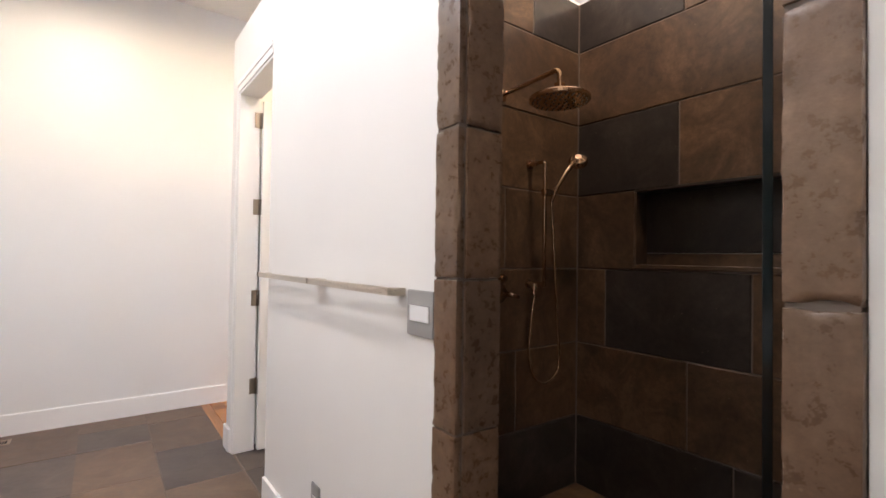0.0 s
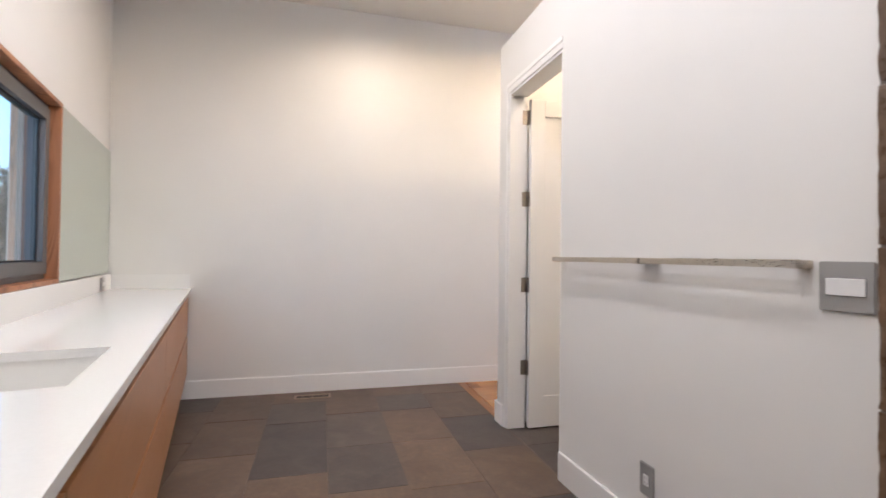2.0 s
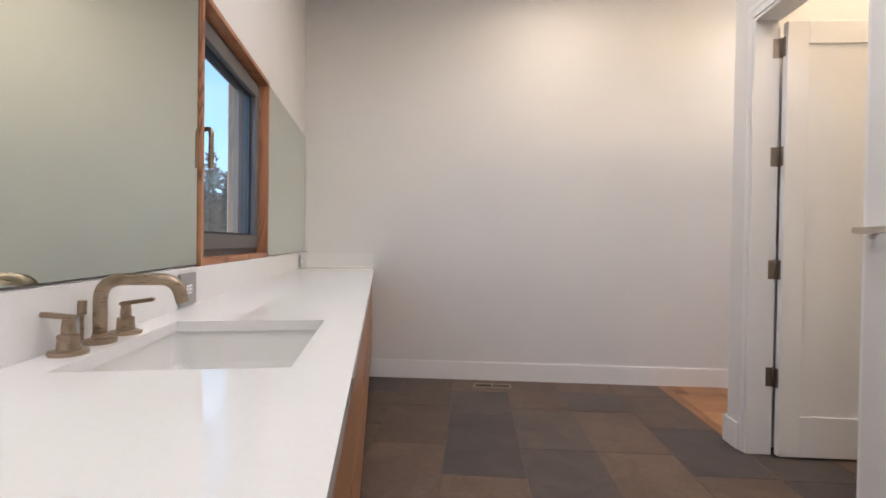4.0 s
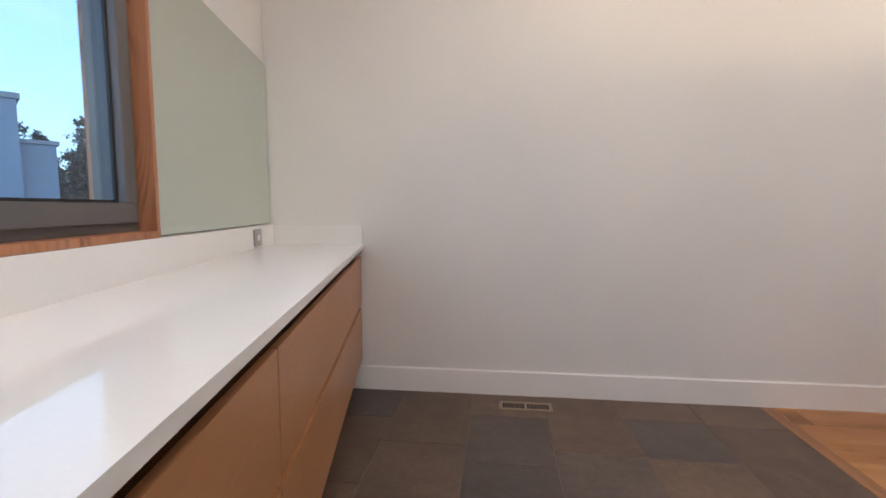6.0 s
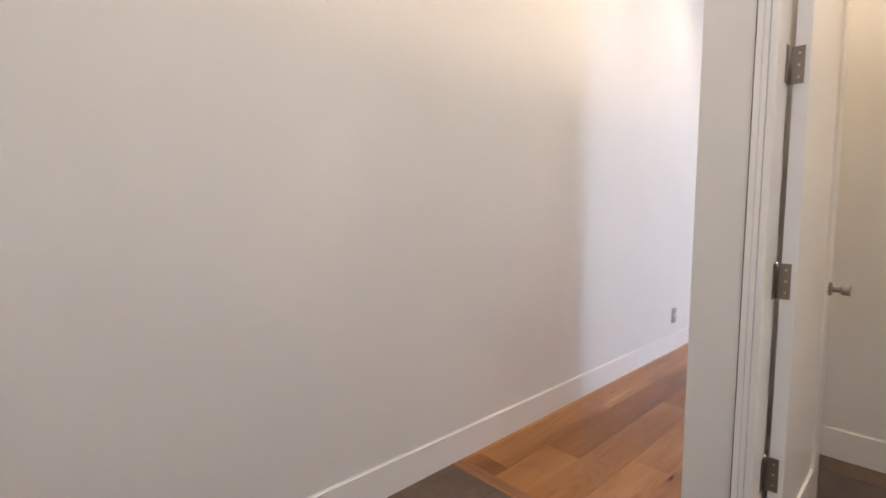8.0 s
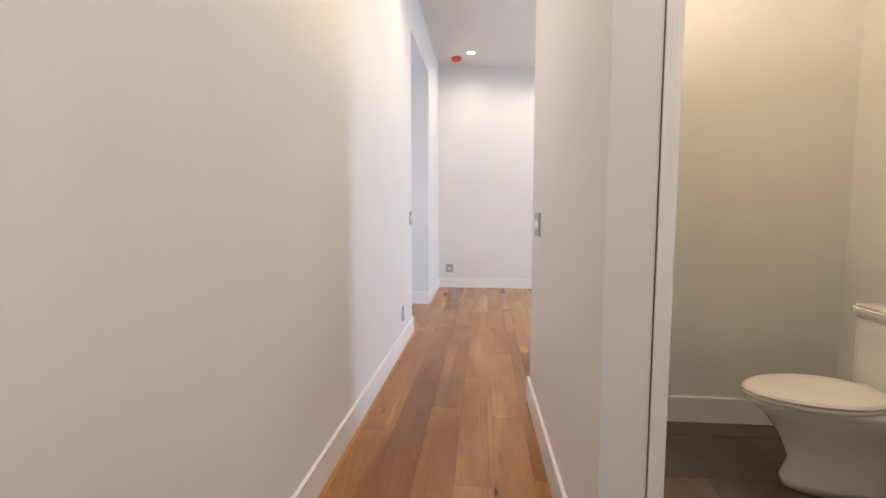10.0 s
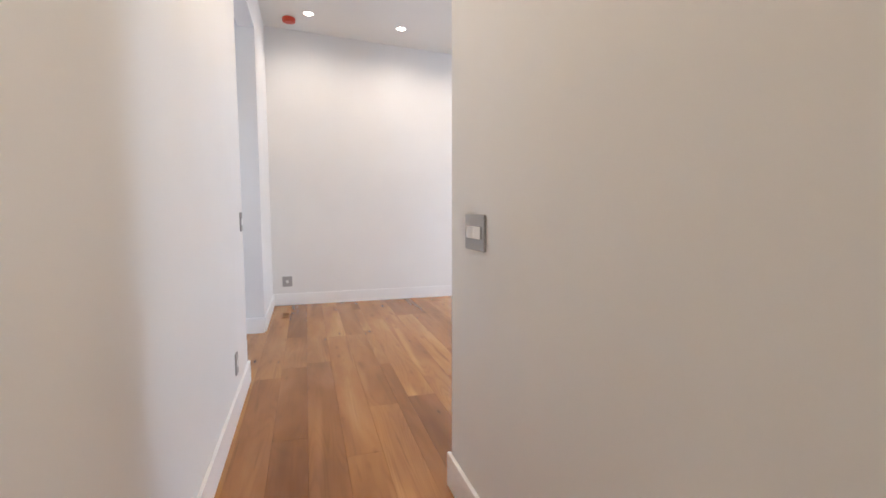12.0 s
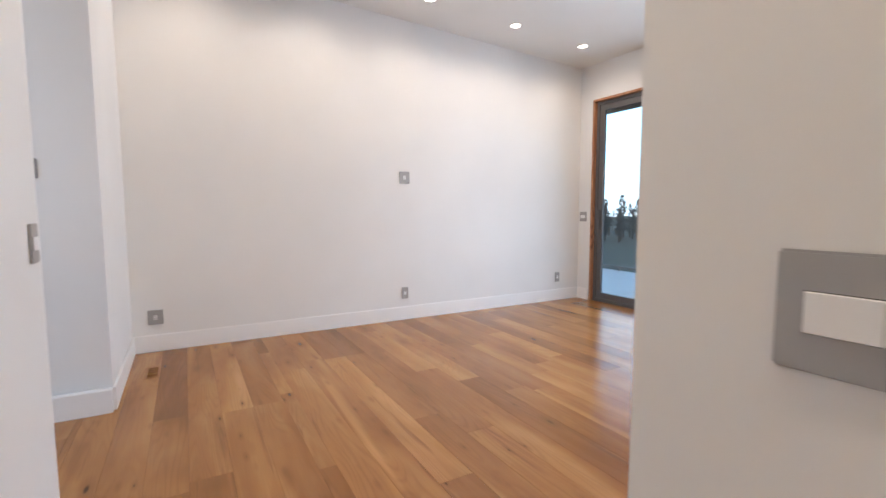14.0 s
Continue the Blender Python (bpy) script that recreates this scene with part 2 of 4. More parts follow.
def add_prism(bm, poly, z0, z1):
    lo = [bm.verts.new((x, y, z0)) for x, y in poly]
    hi = [bm.verts.new((x, y, z1)) for x, y in poly]
    n = len(poly)
    bm.faces.new(hi)
    bm.faces.new(lo[::-1])
    for i in range(n):
        bm.faces.new((lo[i], lo[(i + 1) % n], hi[(i + 1) % n], hi[i]))
    bmesh.ops.recalc_face_normals(bm, faces=bm.faces)
    return bm


def prism(poly, z0, z1, bev=0.0):
    bm = add_prism(bmesh.new(), poly, z0, z1)
    if bev:
        bmesh.ops.bevel(bm, geom=list(bm.edges), offset=bev, segments=2, affect="EDGES", clamp_overlap=True)
    return bm


def tube(points, radius, seg=14, bm=None):
    """A round bar along a line of points; radius may be one number or one a point."""
    bm = bm or bmesh.new()
    pts = [Vector(p) for p in points]
    rad = radius if isinstance(radius, (list, tuple)) else [radius] * len(pts)
    side, rings = None, []
    for i, p in enumerate(pts):
        d = (pts[min(i + 1, len(pts) - 1)] - pts[max(i - 1, 0)]).normalized()
        if side is None:
            side = d.orthogonal().normalized()
        side = (side - d * side.dot(d)).normalized()
        up = d.cross(side)
        rings.append([bm.verts.new(p + (side * math.cos(a) + up * math.sin(a)) * rad[i]) for a in (2 * math.pi * k / seg for k in range(seg))])
    for a, b in zip(rings, rings[1:]):
        for k in range(seg):
            bm.faces.new((a[k], a[(k + 1) % seg], b[(k + 1) % seg], b[k]))
    bm.faces.new(rings[0][::-1])
    bm.faces.new(rings[-1])
    return bm


def bend(a, corner, b, radius, n=8):
    """Points of a bar that goes from a round a corner to b."""
    a, c, b = Vector(a), Vector(corner), Vector(b)
    p, q = c + (a - c).normalized() * radius, c + (b - c).normalized() * radius
    return [a] + [p.lerp(c, t).lerp(c.lerp(q, t), t) for t in (i / n for i in range(n + 1))] + [b]


def lathe(profile, seg=28, bm=None):
    """A turned body round z from (radius, height) pairs."""
    bm = bm or bmesh.new()
    rings = [[bm.verts.new((r * math.cos(2 * math.pi * k / seg), r * math.sin(2 * math.pi * k / seg), z)) for k in range(seg)] for r, z in profile]
    for a, b in zip(rings, rings[1:]):
        for k in range(seg):
            bm.faces.new((a[k], a[(k + 1) % seg], b[(k + 1) % seg], b[k]))
    bm.faces.new(rings[0][::-1])
    bm.faces.new(rings[-1])
    bmesh.ops.recalc_face_normals(bm, faces=bm.faces)
    return bm


def loft(rings, bm=None):
    bm = bm or bmesh.new()
    vs = [[bm.verts.new(p) for p in r] for r in rings]
    n = len(vs[0])
    for a, b in zip(vs, vs[1:]):
        for k in range(n):
            bm.faces.new((a[k], a[(k + 1) % n], b[(k + 1) % n], b[k]))
    bm.faces.new(vs[0][::-1])
    bm.faces.new(vs[-1])
    bmesh.ops.recalc_face_normals(bm, faces=bm.faces)
    return bm


def moved(bm, m):
    bmesh.ops.transform(bm, matrix=m, verts=bm.verts)
    return bm


# ---- plan ----
YF = 4.57                      # far wall of bathroom and hall
XA = 0.872                     # wall with the towel rails
XD = 0.854                     # face of the toilet door wall
CORE = 2.69                    # top of the shower and toilet core
XE, YW = 6.642, -0.56           # bedroom end wall, bedroom window wall
OP0, OP1, OPH = 2.662, 3.398, 2.306     # toilet door opening
VA = 11.3                      # the vanity wall leans off the grid
VM = Matrix.Translation((-1.729, 3.304, 0)) @ Matrix.Rotation(radians(90 + VA), 4, "Z")
VIN = VM.inverted()


def ceil_z(y):
    return 3.335 - 0.052 * (4.56 - y)


def v_end(o):
    """How far along the vanity wall the far wall lies, at a distance o off the mirror."""
    return (YF - 3.304 - o * math.sin(radians(VA))) / math.cos(radians(VA))


def vbox(s0, s1, o0, o1, z0, z1, bev=0.0):
    """A box along the vanity wall, in world space; s1 None: up to the far wall."""
    a, b = (v_end(o0), v_end(o1)) if s1 is None else (s1, s1)
    return moved(prism([(s0, -o0), (s0, -o1), (b, -o1), (a, -o0)], z0, z1, bev), VM)


# walls
structure("wall_north", boxes((-2.5, YF, 0, 4.03, YF + 0.14, 3.4), (4.03, YF, 2.87, 5.405, YF + 0.14, 3.4), (5.405, YF, 0, XE, YF + 0.14, 3.4)), M_WALL,
          "smooth white painted wall with a tall plain opening", "wall")
vw = bmesh.new()
for r in ((-4.5, -0.957, 0, 3.4), (-0.957, 0.0, 0, 1.008), (-0.957, 0.0, 1.955, 3.4)):
    add_prism(vw, [(r[0], 0.012), (r[0], 0.21), (r[1], 0.21), (r[1], 0.012)], r[2], r[3])
add_prism(vw, [(0.0, 0.012), (0.0, 0.21), (v_end(-0.21), 0.21), (v_end(-0.012), 0.012)], 0, 3.4)
structure("wall_vanity", moved(vw, VM), M_WALL, "white painted outer wall above the vanity", "wall")
wc = boxes((XA, -1.0, 0, 0.99, 0.373, CORE), (XA, 0.373, 2.3, 0.99, 1.215, CORE), (XD, 2.66, OPH, 0.985, OP1, CORE), (XD, OP1, 0, 0.985, 3.555, CORE))
add_prism(wc, [(XA, 1.215), (0.99, 1.215), (0.99, 2.66), (XD, 2.66)], 0, CORE)
structure("wall_core_west", wc, M_WALL, "white painted partition with door and shower openings", "wall")
structure("wall_hall_south", prism([(XD + 0.0005, 3.478), (2.466, 3.478), (2.466, 3.580), (XD + 0.0005, 3.5572)], 0, CORE - 0.001), M_WALL, "white painted hall partition", "wall")
structure("wall_toilet_east", boxes((2.255, 1.94, 0, 2.352, 3.478, CORE)), M_WALL, "painted back wall of the toilet room", "wall")
structure("wall_toilet_south", boxes((0.99, 1.85, 0, 2.37, 1.94, CORE)), M_WALL, "painted wall behind the toilet", "wall")
structure("wall_bedroom_west", boxes((2.35, YW, 0, 2.466, 3.478, CORE)), M_WALL, "white painted bedroom partition", "wall")
structure("wall_core_south", boxes((0.99, 0.2, 0, 2.37, 0.3, CORE)), M_WALL, "white painted partition", "wall")
structure("wall_east", boxes((XE, YW - 0.15, 0, XE + 0.13, YF + 0.14, 3.4)), M_WALL, "white painted bedroom end wall", "wall")
structure("wall_window", boxes((6.43, YW - 0.15, 0, XE, YW, 3.2), (2.37, YW - 0.15, 0, 3.9, YW, 3.2), (3.9, YW - 0.15, 2.62, 6.43, YW, 3.2)), M_WALL,
          "white painted wall round the sliding door", "wall")
structure("wall_south", boxes((-1.2, -1.12, 0, 2.37, -1.0, 3.2), (2.25, -1.0, 0, 2.37, YW, 3.2)), M_WALL, "plain white wall", "wall")
structure("wall_landing_east", boxes((5.405, YF + 0.14, 0, 5.46, 6.7, 3.45)), M_WALL, "white wall of the next room in blue daylight", "wall")
structure("wall_landing_north", boxes((2.3, 6.7, 0, 3.4, 6.82, 3.5), (5.1, 6.7, 0, 5.46, 6.82, 3.5), (3.4, 6.7, 0, 5.1, 6.82, 0.6), (3.4, 6.7, 2.5, 5.1, 6.82, 3.5)), M_WALL,
          "plain white wall with a window opening", "wall")
structure("wall_landing_west", boxes((2.3, YF + 0.14, 0, 2.42, 6.7, 3.5)), M_WALL, "plain white wall", "wall")
cb = bmesh.new()
for (x0, y0, x1, y1) in ((-2.6, -1.2, XE + 0.2, YF + 0.1), (2.2, YF + 0.1, 5.5, 6.9)):
    add_box(cb, x0, y0, 0, x1, y1, 0.1)
for v in cb.verts:
    v.co.z += ceil_z(v.co.y)
structure("ceiling", cb, M_CEIL, "gently sloping white plaster ceiling", "ceiling")

# floors
structure("floor_bath", boxes((-2.6, -1.12, -0.15, 0.868, 4.72, -0.003)), M_GROUT, "dark slate tile floor with narrow grout joints", "floor")
structure("floor_toilet", boxes((0.868, 1.9, -0.15, 2.3, 3.49, -0.003)), M_GROUT, "dark slate tile floor", "floor")
structure("floor_wood", boxes((0.868, 3.49, -0.15, XE + 0.1, 4.75, -0.004), (2.3, YW - 0.2, -0.15, XE + 0.1, 3.49, -0.004), (2.3, 4.75, -0.15, 5.5, 6.8, -0.004)), M_SHADE_JOINT,
          "oiled oak plank floor in warm brown tones", "floor")
structure("floor_shower", boxes((0.868, 0.2, -0.15, 2.37, 1.9, 0.06)), M_GROUT, "slate shower floor", "floor")

# baseboards
BB, BT = 0.148, 0.016


def baseboard(x0, y0, x1, y1):
    bm = box(x0, y0, 0, x1, y1, BB)
    top = [e for e in bm.edges if all(v.co.z > 0.1 for v in e.verts)]
    bmesh.ops.bevel(bm, geom=top, offset=0.006, segments=2, affect="EDGES", clamp_overlap=True)
    structure("baseboard", bm, M_TRIM, "flat white painted baseboard", "baseboard")


baseboard(-1.62, YF - BT, 4.03 + BT, YF - 0.001)
baseboard(4.031, YF, 4.03 + BT, YF + 0.14)
baseboard(5.405 - BT, YF - BT, XE, YF - 0.001)
baseboard(5.405 - BT, YF, 5.343, 6.69)
baseboard(XE - BT, YW, XE - 0.001, YF - BT)
baseboard(6.445, YW + 0.001, XE - BT, YW + BT)
structure("baseboard", prism([(XA - BT, 1.216), (XA - 0.001, 1.216), (XD - 0.001, 2.655), (XD - BT, 2.655)], 0, BB, 0.002), M_TRIM, "flat white painted baseboard", "baseboard")
baseboard(XD - BT, 3.432, XD - 0.001, 3.556 + BT)
structure("baseboard", prism([(XD, 3.557), (XD, 3.556 + BT), (2.466 + BT, 3.581 + BT), (2.466 + BT, 3.581)], 0, BB, 0.002), M_TRIM, "flat white painted baseboard", "baseboard")
baseboard(2.467, YW, 2.466 + BT, 3.578)
baseboard(2.255 - BT, 1.942, 2.254, 3.477)
baseboard(0.99, 1.941, 2.255 - BT, 1.94 + BT)
baseboard(XA - BT, -0.99, XA - 0.001, 0.37)

# tile floor: columns 0.4 wide, joints as they lie near the far wall, then 0.6 long
TJ = 0.0019
BROWN, DARK = M_TILE_BROWN, M_TILE_DARK
COLUMNS = {
    -2.36: ((4.57, 3.75, 3.15), "BDB"), -1.955: ((4.57, 4.05, 3.45, 2.85), "DBBB"), -1.55: ((4.57, 4.2, 3.6, 3.0), "DBBB"), -1.145: ((4.57, 3.95, 3.35, 2.75), "BBBB"),
    -0.74: ((4.57, 4.27, 3.82, 3.02, 2.42), "BDDBB"), -0.335: ((4.57, 3.94, 3.335, 2.78, 2.18), "BDDBB"),
    0.06: ((4.57, 4.31, 3.93, 3.33, 2.73), "BDBBB"), 0.465: ((4.57, 4.28, 3.69, 3.11, 2.51), "BBDBD"),
}
floor_bath, floor_toilet = bpy.data.objects["floor_bath"], bpy.data.objects["floor_toilet"]
rt = random.Random(5)


def tile_piece(x0, y0, x1, y1, z, material, parent, thick=0.012):
    o = obj_from("tile", box(x0 + TJ, y0 + TJ, z - thick, x1 - TJ, y1 - TJ, z + rt.uniform(-0.0006, 0.0006), 0.0025), material)
    o.parent = parent


for x0, (ys, codes) in COLUMNS.items():
    x1 = 0.860 if x0 > 0.4 else x0 + 0.405
    ys = list(ys)
    while ys[-1] > -0.9:
        ys.append(max(-1.0, ys[-1] - 0.6))
    for i, (yb, ya) in enumerate(zip(ys, ys[1:])):
        code = codes[i] if i < len(codes) else rt.choice("BBD")
        tile_piece(x0, ya, x1, yb, 0.0, DARK if code == "D" else BROWN, floor_bath)
for i, x0 in enumerate((0.868, 1.27, 1.675, 2.08)):
    ys = [3.478, 3.1 - 0.22 * (i % 2), 2.5 - 0.22 * (i % 2), 1.94]
    for yb, ya in zip(ys, ys[1:]):
        tile_piece(x0, ya, min(x0 + 0.405, 2.255), yb, 0.0, BROWN if (i + len(ys)) % 2 else DARK, floor_toilet)

# plank floor
floor_wood = bpy.data.objects["floor_wood"]
rp = random.Random(11)


def plank_rows(x0, x1, y0, y1, width=0.178):
    rows = int(math.ceil((y1 - y0) / width - 1e-6))
    for r in range(rows):
        ya, yb = y1 - (r + 1) * width, y1 - r * width
        ya = max(ya, y0)
        x = x0 - rp.uniform(0, 1.1)
        while x < x1:
            length = rp.uniform(0.8, 2.6)
            a, b = max(x, x0), min(x + length, x1)
            if b - a > 0.05:
                o = obj_from("plank", box(a + 0.0002, ya + 0.0002, -0.018, b - 0.0002, yb - 0.0002, rp.uniform(-0.0002, 0.0002), 0.0009), M_PLANK)
                o.parent = floor_wood
            x += length


structure("floor_border", box(0.860, 3.58, -0.018, 0.925, YF - BT, 0.001, 0.002), M_BORDER, "oak border board between tile and planks", "trim")
plank_rows(0.926, XE - BT, 3.56, YF + 0.14)
plank_rows(2.466, XE - BT, YW, 3.56)
plank_rows(4.03, 5.405, YF + 0.14, 6.7)


# ---- vanity ----
vanity_front, VTOP = 0.571, 0.888
counter = bmesh.new()
SINK = (-1.84, -1.372, 0.10, 0.468)     # along and off the wall


def vpoly(s0, s1, o0, o1):
    a, b = (v_end(o0), v_end(o1)) if s1 is None else (s1, s1)
    return [(s0, -o0), (s0, -o1), (b, -o1), (a, -o0)]


S0 = -3.9
for s0, s1, o0, o1 in ((S0, SINK[0], 0.02, vanity_front), (SINK[1], None, 0.02, vanity_front), (SINK[0], SINK[1], 0.02, SINK[2]), (SINK[0], SINK[1], SINK[3], vanity_front)):
    add_prism(counter, vpoly(s0, s1, o0, o1), VTOP - 0.026, VTOP)
bmesh.ops.remove_doubles(counter, verts=counter.verts, dist=1e-5)
worktop = thing("vanity_worktop", VM.copy(), "glossy white quartz vanity worktop with backsplash", "worktop")
part("slab", counter, M_QUARTZ, worktop)
part("backsplash", prism(vpoly(S0, None, 0.002, 0.02), VTOP - 0.03, 1.009), M_QUARTZ, worktop)
e0, e1 = v_end(0.02), v_end(vanity_front)
part("side_splash", prism([(e0 - 0.02, -0.02), (e1 - 0.02, -vanity_front + 0.006), (e1, -vanity_front + 0.006), (e0, -0.02)], VTOP, 1.004), M_QUARTZ, worktop)

basin = thing("sink_basin", VM @ Matrix.Translation(((SINK[0] + SINK[1]) / 2, -(SINK[2] + SINK[3]) / 2, VTOP - 0.026)), "white porcelain rectangular undermount sink", "sink")
hw, hd = (SINK[1] - SINK[0]) / 2 + 0.008, (SINK[3] - SINK[2]) / 2 + 0.008


def rrect(w, d, z, r, n=5):
    pts = []
    for cx, cy, a0 in ((w - r, d - r, 0), (-w + r, d - r, 90), (-w + r, -d + r, 180), (w - r, -d + r, 270)):
        for i in range(n + 1):
            a = radians(a0 + 90 * i / n)
            pts.append((cx + r * math.cos(a), cy + r * math.sin(a), z))
    return pts


bowl = loft([rrect(hw + 0.02, hd + 0.02, -0.15, 0.05), rrect(hw + 0.02, hd + 0.02, -0.001, 0.03), rrect(hw, hd, -0.001, 0.02), rrect(hw - 0.008, hd - 0.008, -0.08, 0.035), rrect(hw - 0.03, hd - 0.03, -0.125, 0.06), rrect(hw - 0.10, hd - 0.08, -0.135, 0.06)])
part("bowl", bowl, M_PORCELAIN, basin, smooth=False)
part("drain", moved(lathe([(0.026, 0), (0.03, 0.002), (0.022, 0.004), (0.0005, 0.003)]), Matrix.Translation((0, 0, -0.134))), M_BRONZE, basin, "brushed bronze drain")

faucet = thing("basin_faucet", VM @ Matrix.Translation((-1.622, -0.058, VTOP)), "brushed bronze widespread faucet with two lever handles", "faucet")
part("spout_base", lathe([(0.029, 0), (0.029, 0.008), (0.015, 0.012), (0.013, 0.02)]), M_BRONZE, faucet, smooth=False)
path = bend((0, 0, 0.012), (0, 0, 0.128), (0, -0.09, 0.128), 0.045)[:-1] + bend((0, -0.05, 0.128), (0, -0.142, 0.128), (0, -0.156, 0.08), 0.03)[1:]
part("spout", tube(path, 0.0125), M_BRONZE, faucet, smooth=True)
for sx in (-0.095, 0.095):
    h = part("handle", moved(lathe([(0.031, 0), (0.031, 0.007), (0.018, 0.009), (0.017, 0.036), (0.011, 0.038), (0.011, 0.05), (0.009, 0.064), (0.0005, 0.064)]), Matrix.Translation((sx, 0, 0))), M_BRONZE, faucet)
    part("lever", moved(box(-0.058, -0.0075, -0.003, 0.012, 0.0075, 0.006, 0.0025, 2), Matrix.Translation((sx, 0, 0.066)) @ Matrix.Rotation(radians(-78 if sx < 0 else 95), 4, "Z") @ Matrix.Rotation(radians(8), 4, "Y")), M_BRONZE, h)
part("lift_rod", moved(lathe([(0.003, 0), (0.003, 0.055), (0.0075, 0.056), (0.0085, 0.085), (0.0005, 0.086)]), Matrix.Translation((0.0, 0.033, 0))), M_BRONZE, faucet)

# cabinets: two units of two drawers
units = (("near", S0, -2.2), ("middle", -2.2, -0.64), ("far", -0.64, None))
CF = 0.553


def cabinet(s0, s1):
    c = thing("vanity_cabinet", VM.copy(), "light fir floating vanity cabinet with two wide drawers", "cabinet", "vanity cabinets")
    part("body", prism(vpoly(s0 + 0.002, None if s1 is None else s1 - 0.002, 0.004, CF - 0.02), 0.205, 0.70), M_CABINET, c)
    for z0, z1 in ((0.530, 0.814), (0.198, 0.503)):
        b = vpoly(s0 + 0.003, None if s1 is None else s1 - 0.003, CF - 0.018, CF)
        if s1 is None:
            b[2], b[3] = (b[2][0] - 0.012, b[2][1]), (b[3][0] - 0.012, b[3][1])
        part("drawer", prism(b, z0, z1), M_CABINET, c)
    # groove, rail and plinth carry the shade of their recesses as dark colour
    g = vpoly(s0 + 0.003, None if s1 is None else s1 - 0.003, CF - 0.0198, CF - 0.0185)
    part("finger_groove", prism(g, 0.500, 0.533), M_SHADE_JOINT, c, "recessed finger pull, its shade painted in dark brown")
    part("top_rail", prism(vpoly(s0 + 0.003, None if s1 is None else s1 - 0.003, CF - 0.05, CF - 0.035), 0.70, VTOP - 0.027), M_SHADE_JOINT, c, "recessed finger pull, its shade painted in dark brown")
    part("toe_kick", prism(vpoly(s0 + 0.01, None if s1 is None else s1 - 0.01, 0.01, CF - 0.10), 0.0, 0.205), M_SHADE_JOINT, c, "recessed plinth, its shade painted in dark brown")
    return c


for _, a, b in units:
    cabinet(a, b)


# mirrors
def mirror(s0, s1):
    t = thing("wall_mirror", VM.copy(), "large frameless wall mirror standing on the backsplash", "mirror", "vanity mirrors")
    part("glass", prism(vpoly(s0, s1, -0.006, 0.0), 1.014, 1.95), M_MIRROR, t)
    part("backing", prism(vpoly(s0 - 0.001, None if s1 is None else s1 + 0.001, -0.0118, -0.0065), 1.0125, 1.951), M_DARKGAP, t, "dark mirror edge")


mirror(0.003, v_end(0) - 0.012)
mirror(S0, -0.96)

# window in the vanity wall
win = thing("window_vanity", VM.copy(), "casement window with fir lining and dark metal sash", "window")
tagged(win, kind="structure")
WS0, WS1, WZ0, WZ1 = -0.957, 0.0, 1.008, 1.955
for n, r in (("lining_sill", (WS0, WS1, WZ0, WZ0 + 0.024)), ("lining_head", (WS0, WS1, WZ1 - 0.022, WZ1)), ("lining_jamb", (WS0, WS0 + 0.022, WZ0 + 0.024, WZ1 - 0.022)), ("lining_jamb", (WS1 - 0.022, WS1, WZ0 + 0.024, WZ1 - 0.022))):
    part(n, prism([(r[0], -0.008), (r[0], 0.2), (r[1], 0.2), (r[1], -0.008)], r[2], r[3], 0.0015), M_FRAMEWOOD, win)


def rect_frame(s0, s1, z0, z1, y0, y1, w):
    bm = boxes((s0, y0, z0, s1, y1, z0 + w), (s0, y0, z1 - w, s1, y1, z1), (s0, y0, z0 + w, s0 + w, y1, z1 - w), (s1 - w, y0, z0 + w, s1, y1, z1 - w), bev=0.002)
    return bm


part("metal_frame", rect_frame(WS0 + 0.022, WS1 - 0.022, WZ0 + 0.024, WZ1 - 0.022, 0.048, 0.16, 0.045), M_ALU, win)
sash = part("sash", rect_frame(WS0 + 0.05, WS1 - 0.05, WZ0 + 0.052, WZ1 - 0.05, 0.032, 0.09, 0.062), M_ALU, win)
pane = part("pane", box(WS0 + 0.104, 0.068, WZ0 + 0.104, WS1 - 0.104, 0.074, WZ1 - 0.104), M_GLASS, sash)
pane.visible_shadow = False
part("gasket", rect_frame(WS0 + 0.111, WS1 - 0.111, WZ0 + 0.113, WZ1 - 0.111, 0.056, 0.0675, 0.01), M_RUBBER, sash)
part("window_handle", tube(bend((WS0 + 0.08, 0.034, 1.487), (WS0 + 0.046, -0.022, 1.487), (WS0 + 0.046, -0.022, 1.348), 0.02), 0.0085), M_BRONZE, sash, "bronze casement handle", True)
part("outer_sill", box(WS0, 0.2, WZ0 - 0.02, WS1, 0.26, WZ0 + 0.005), M_ALU, win)


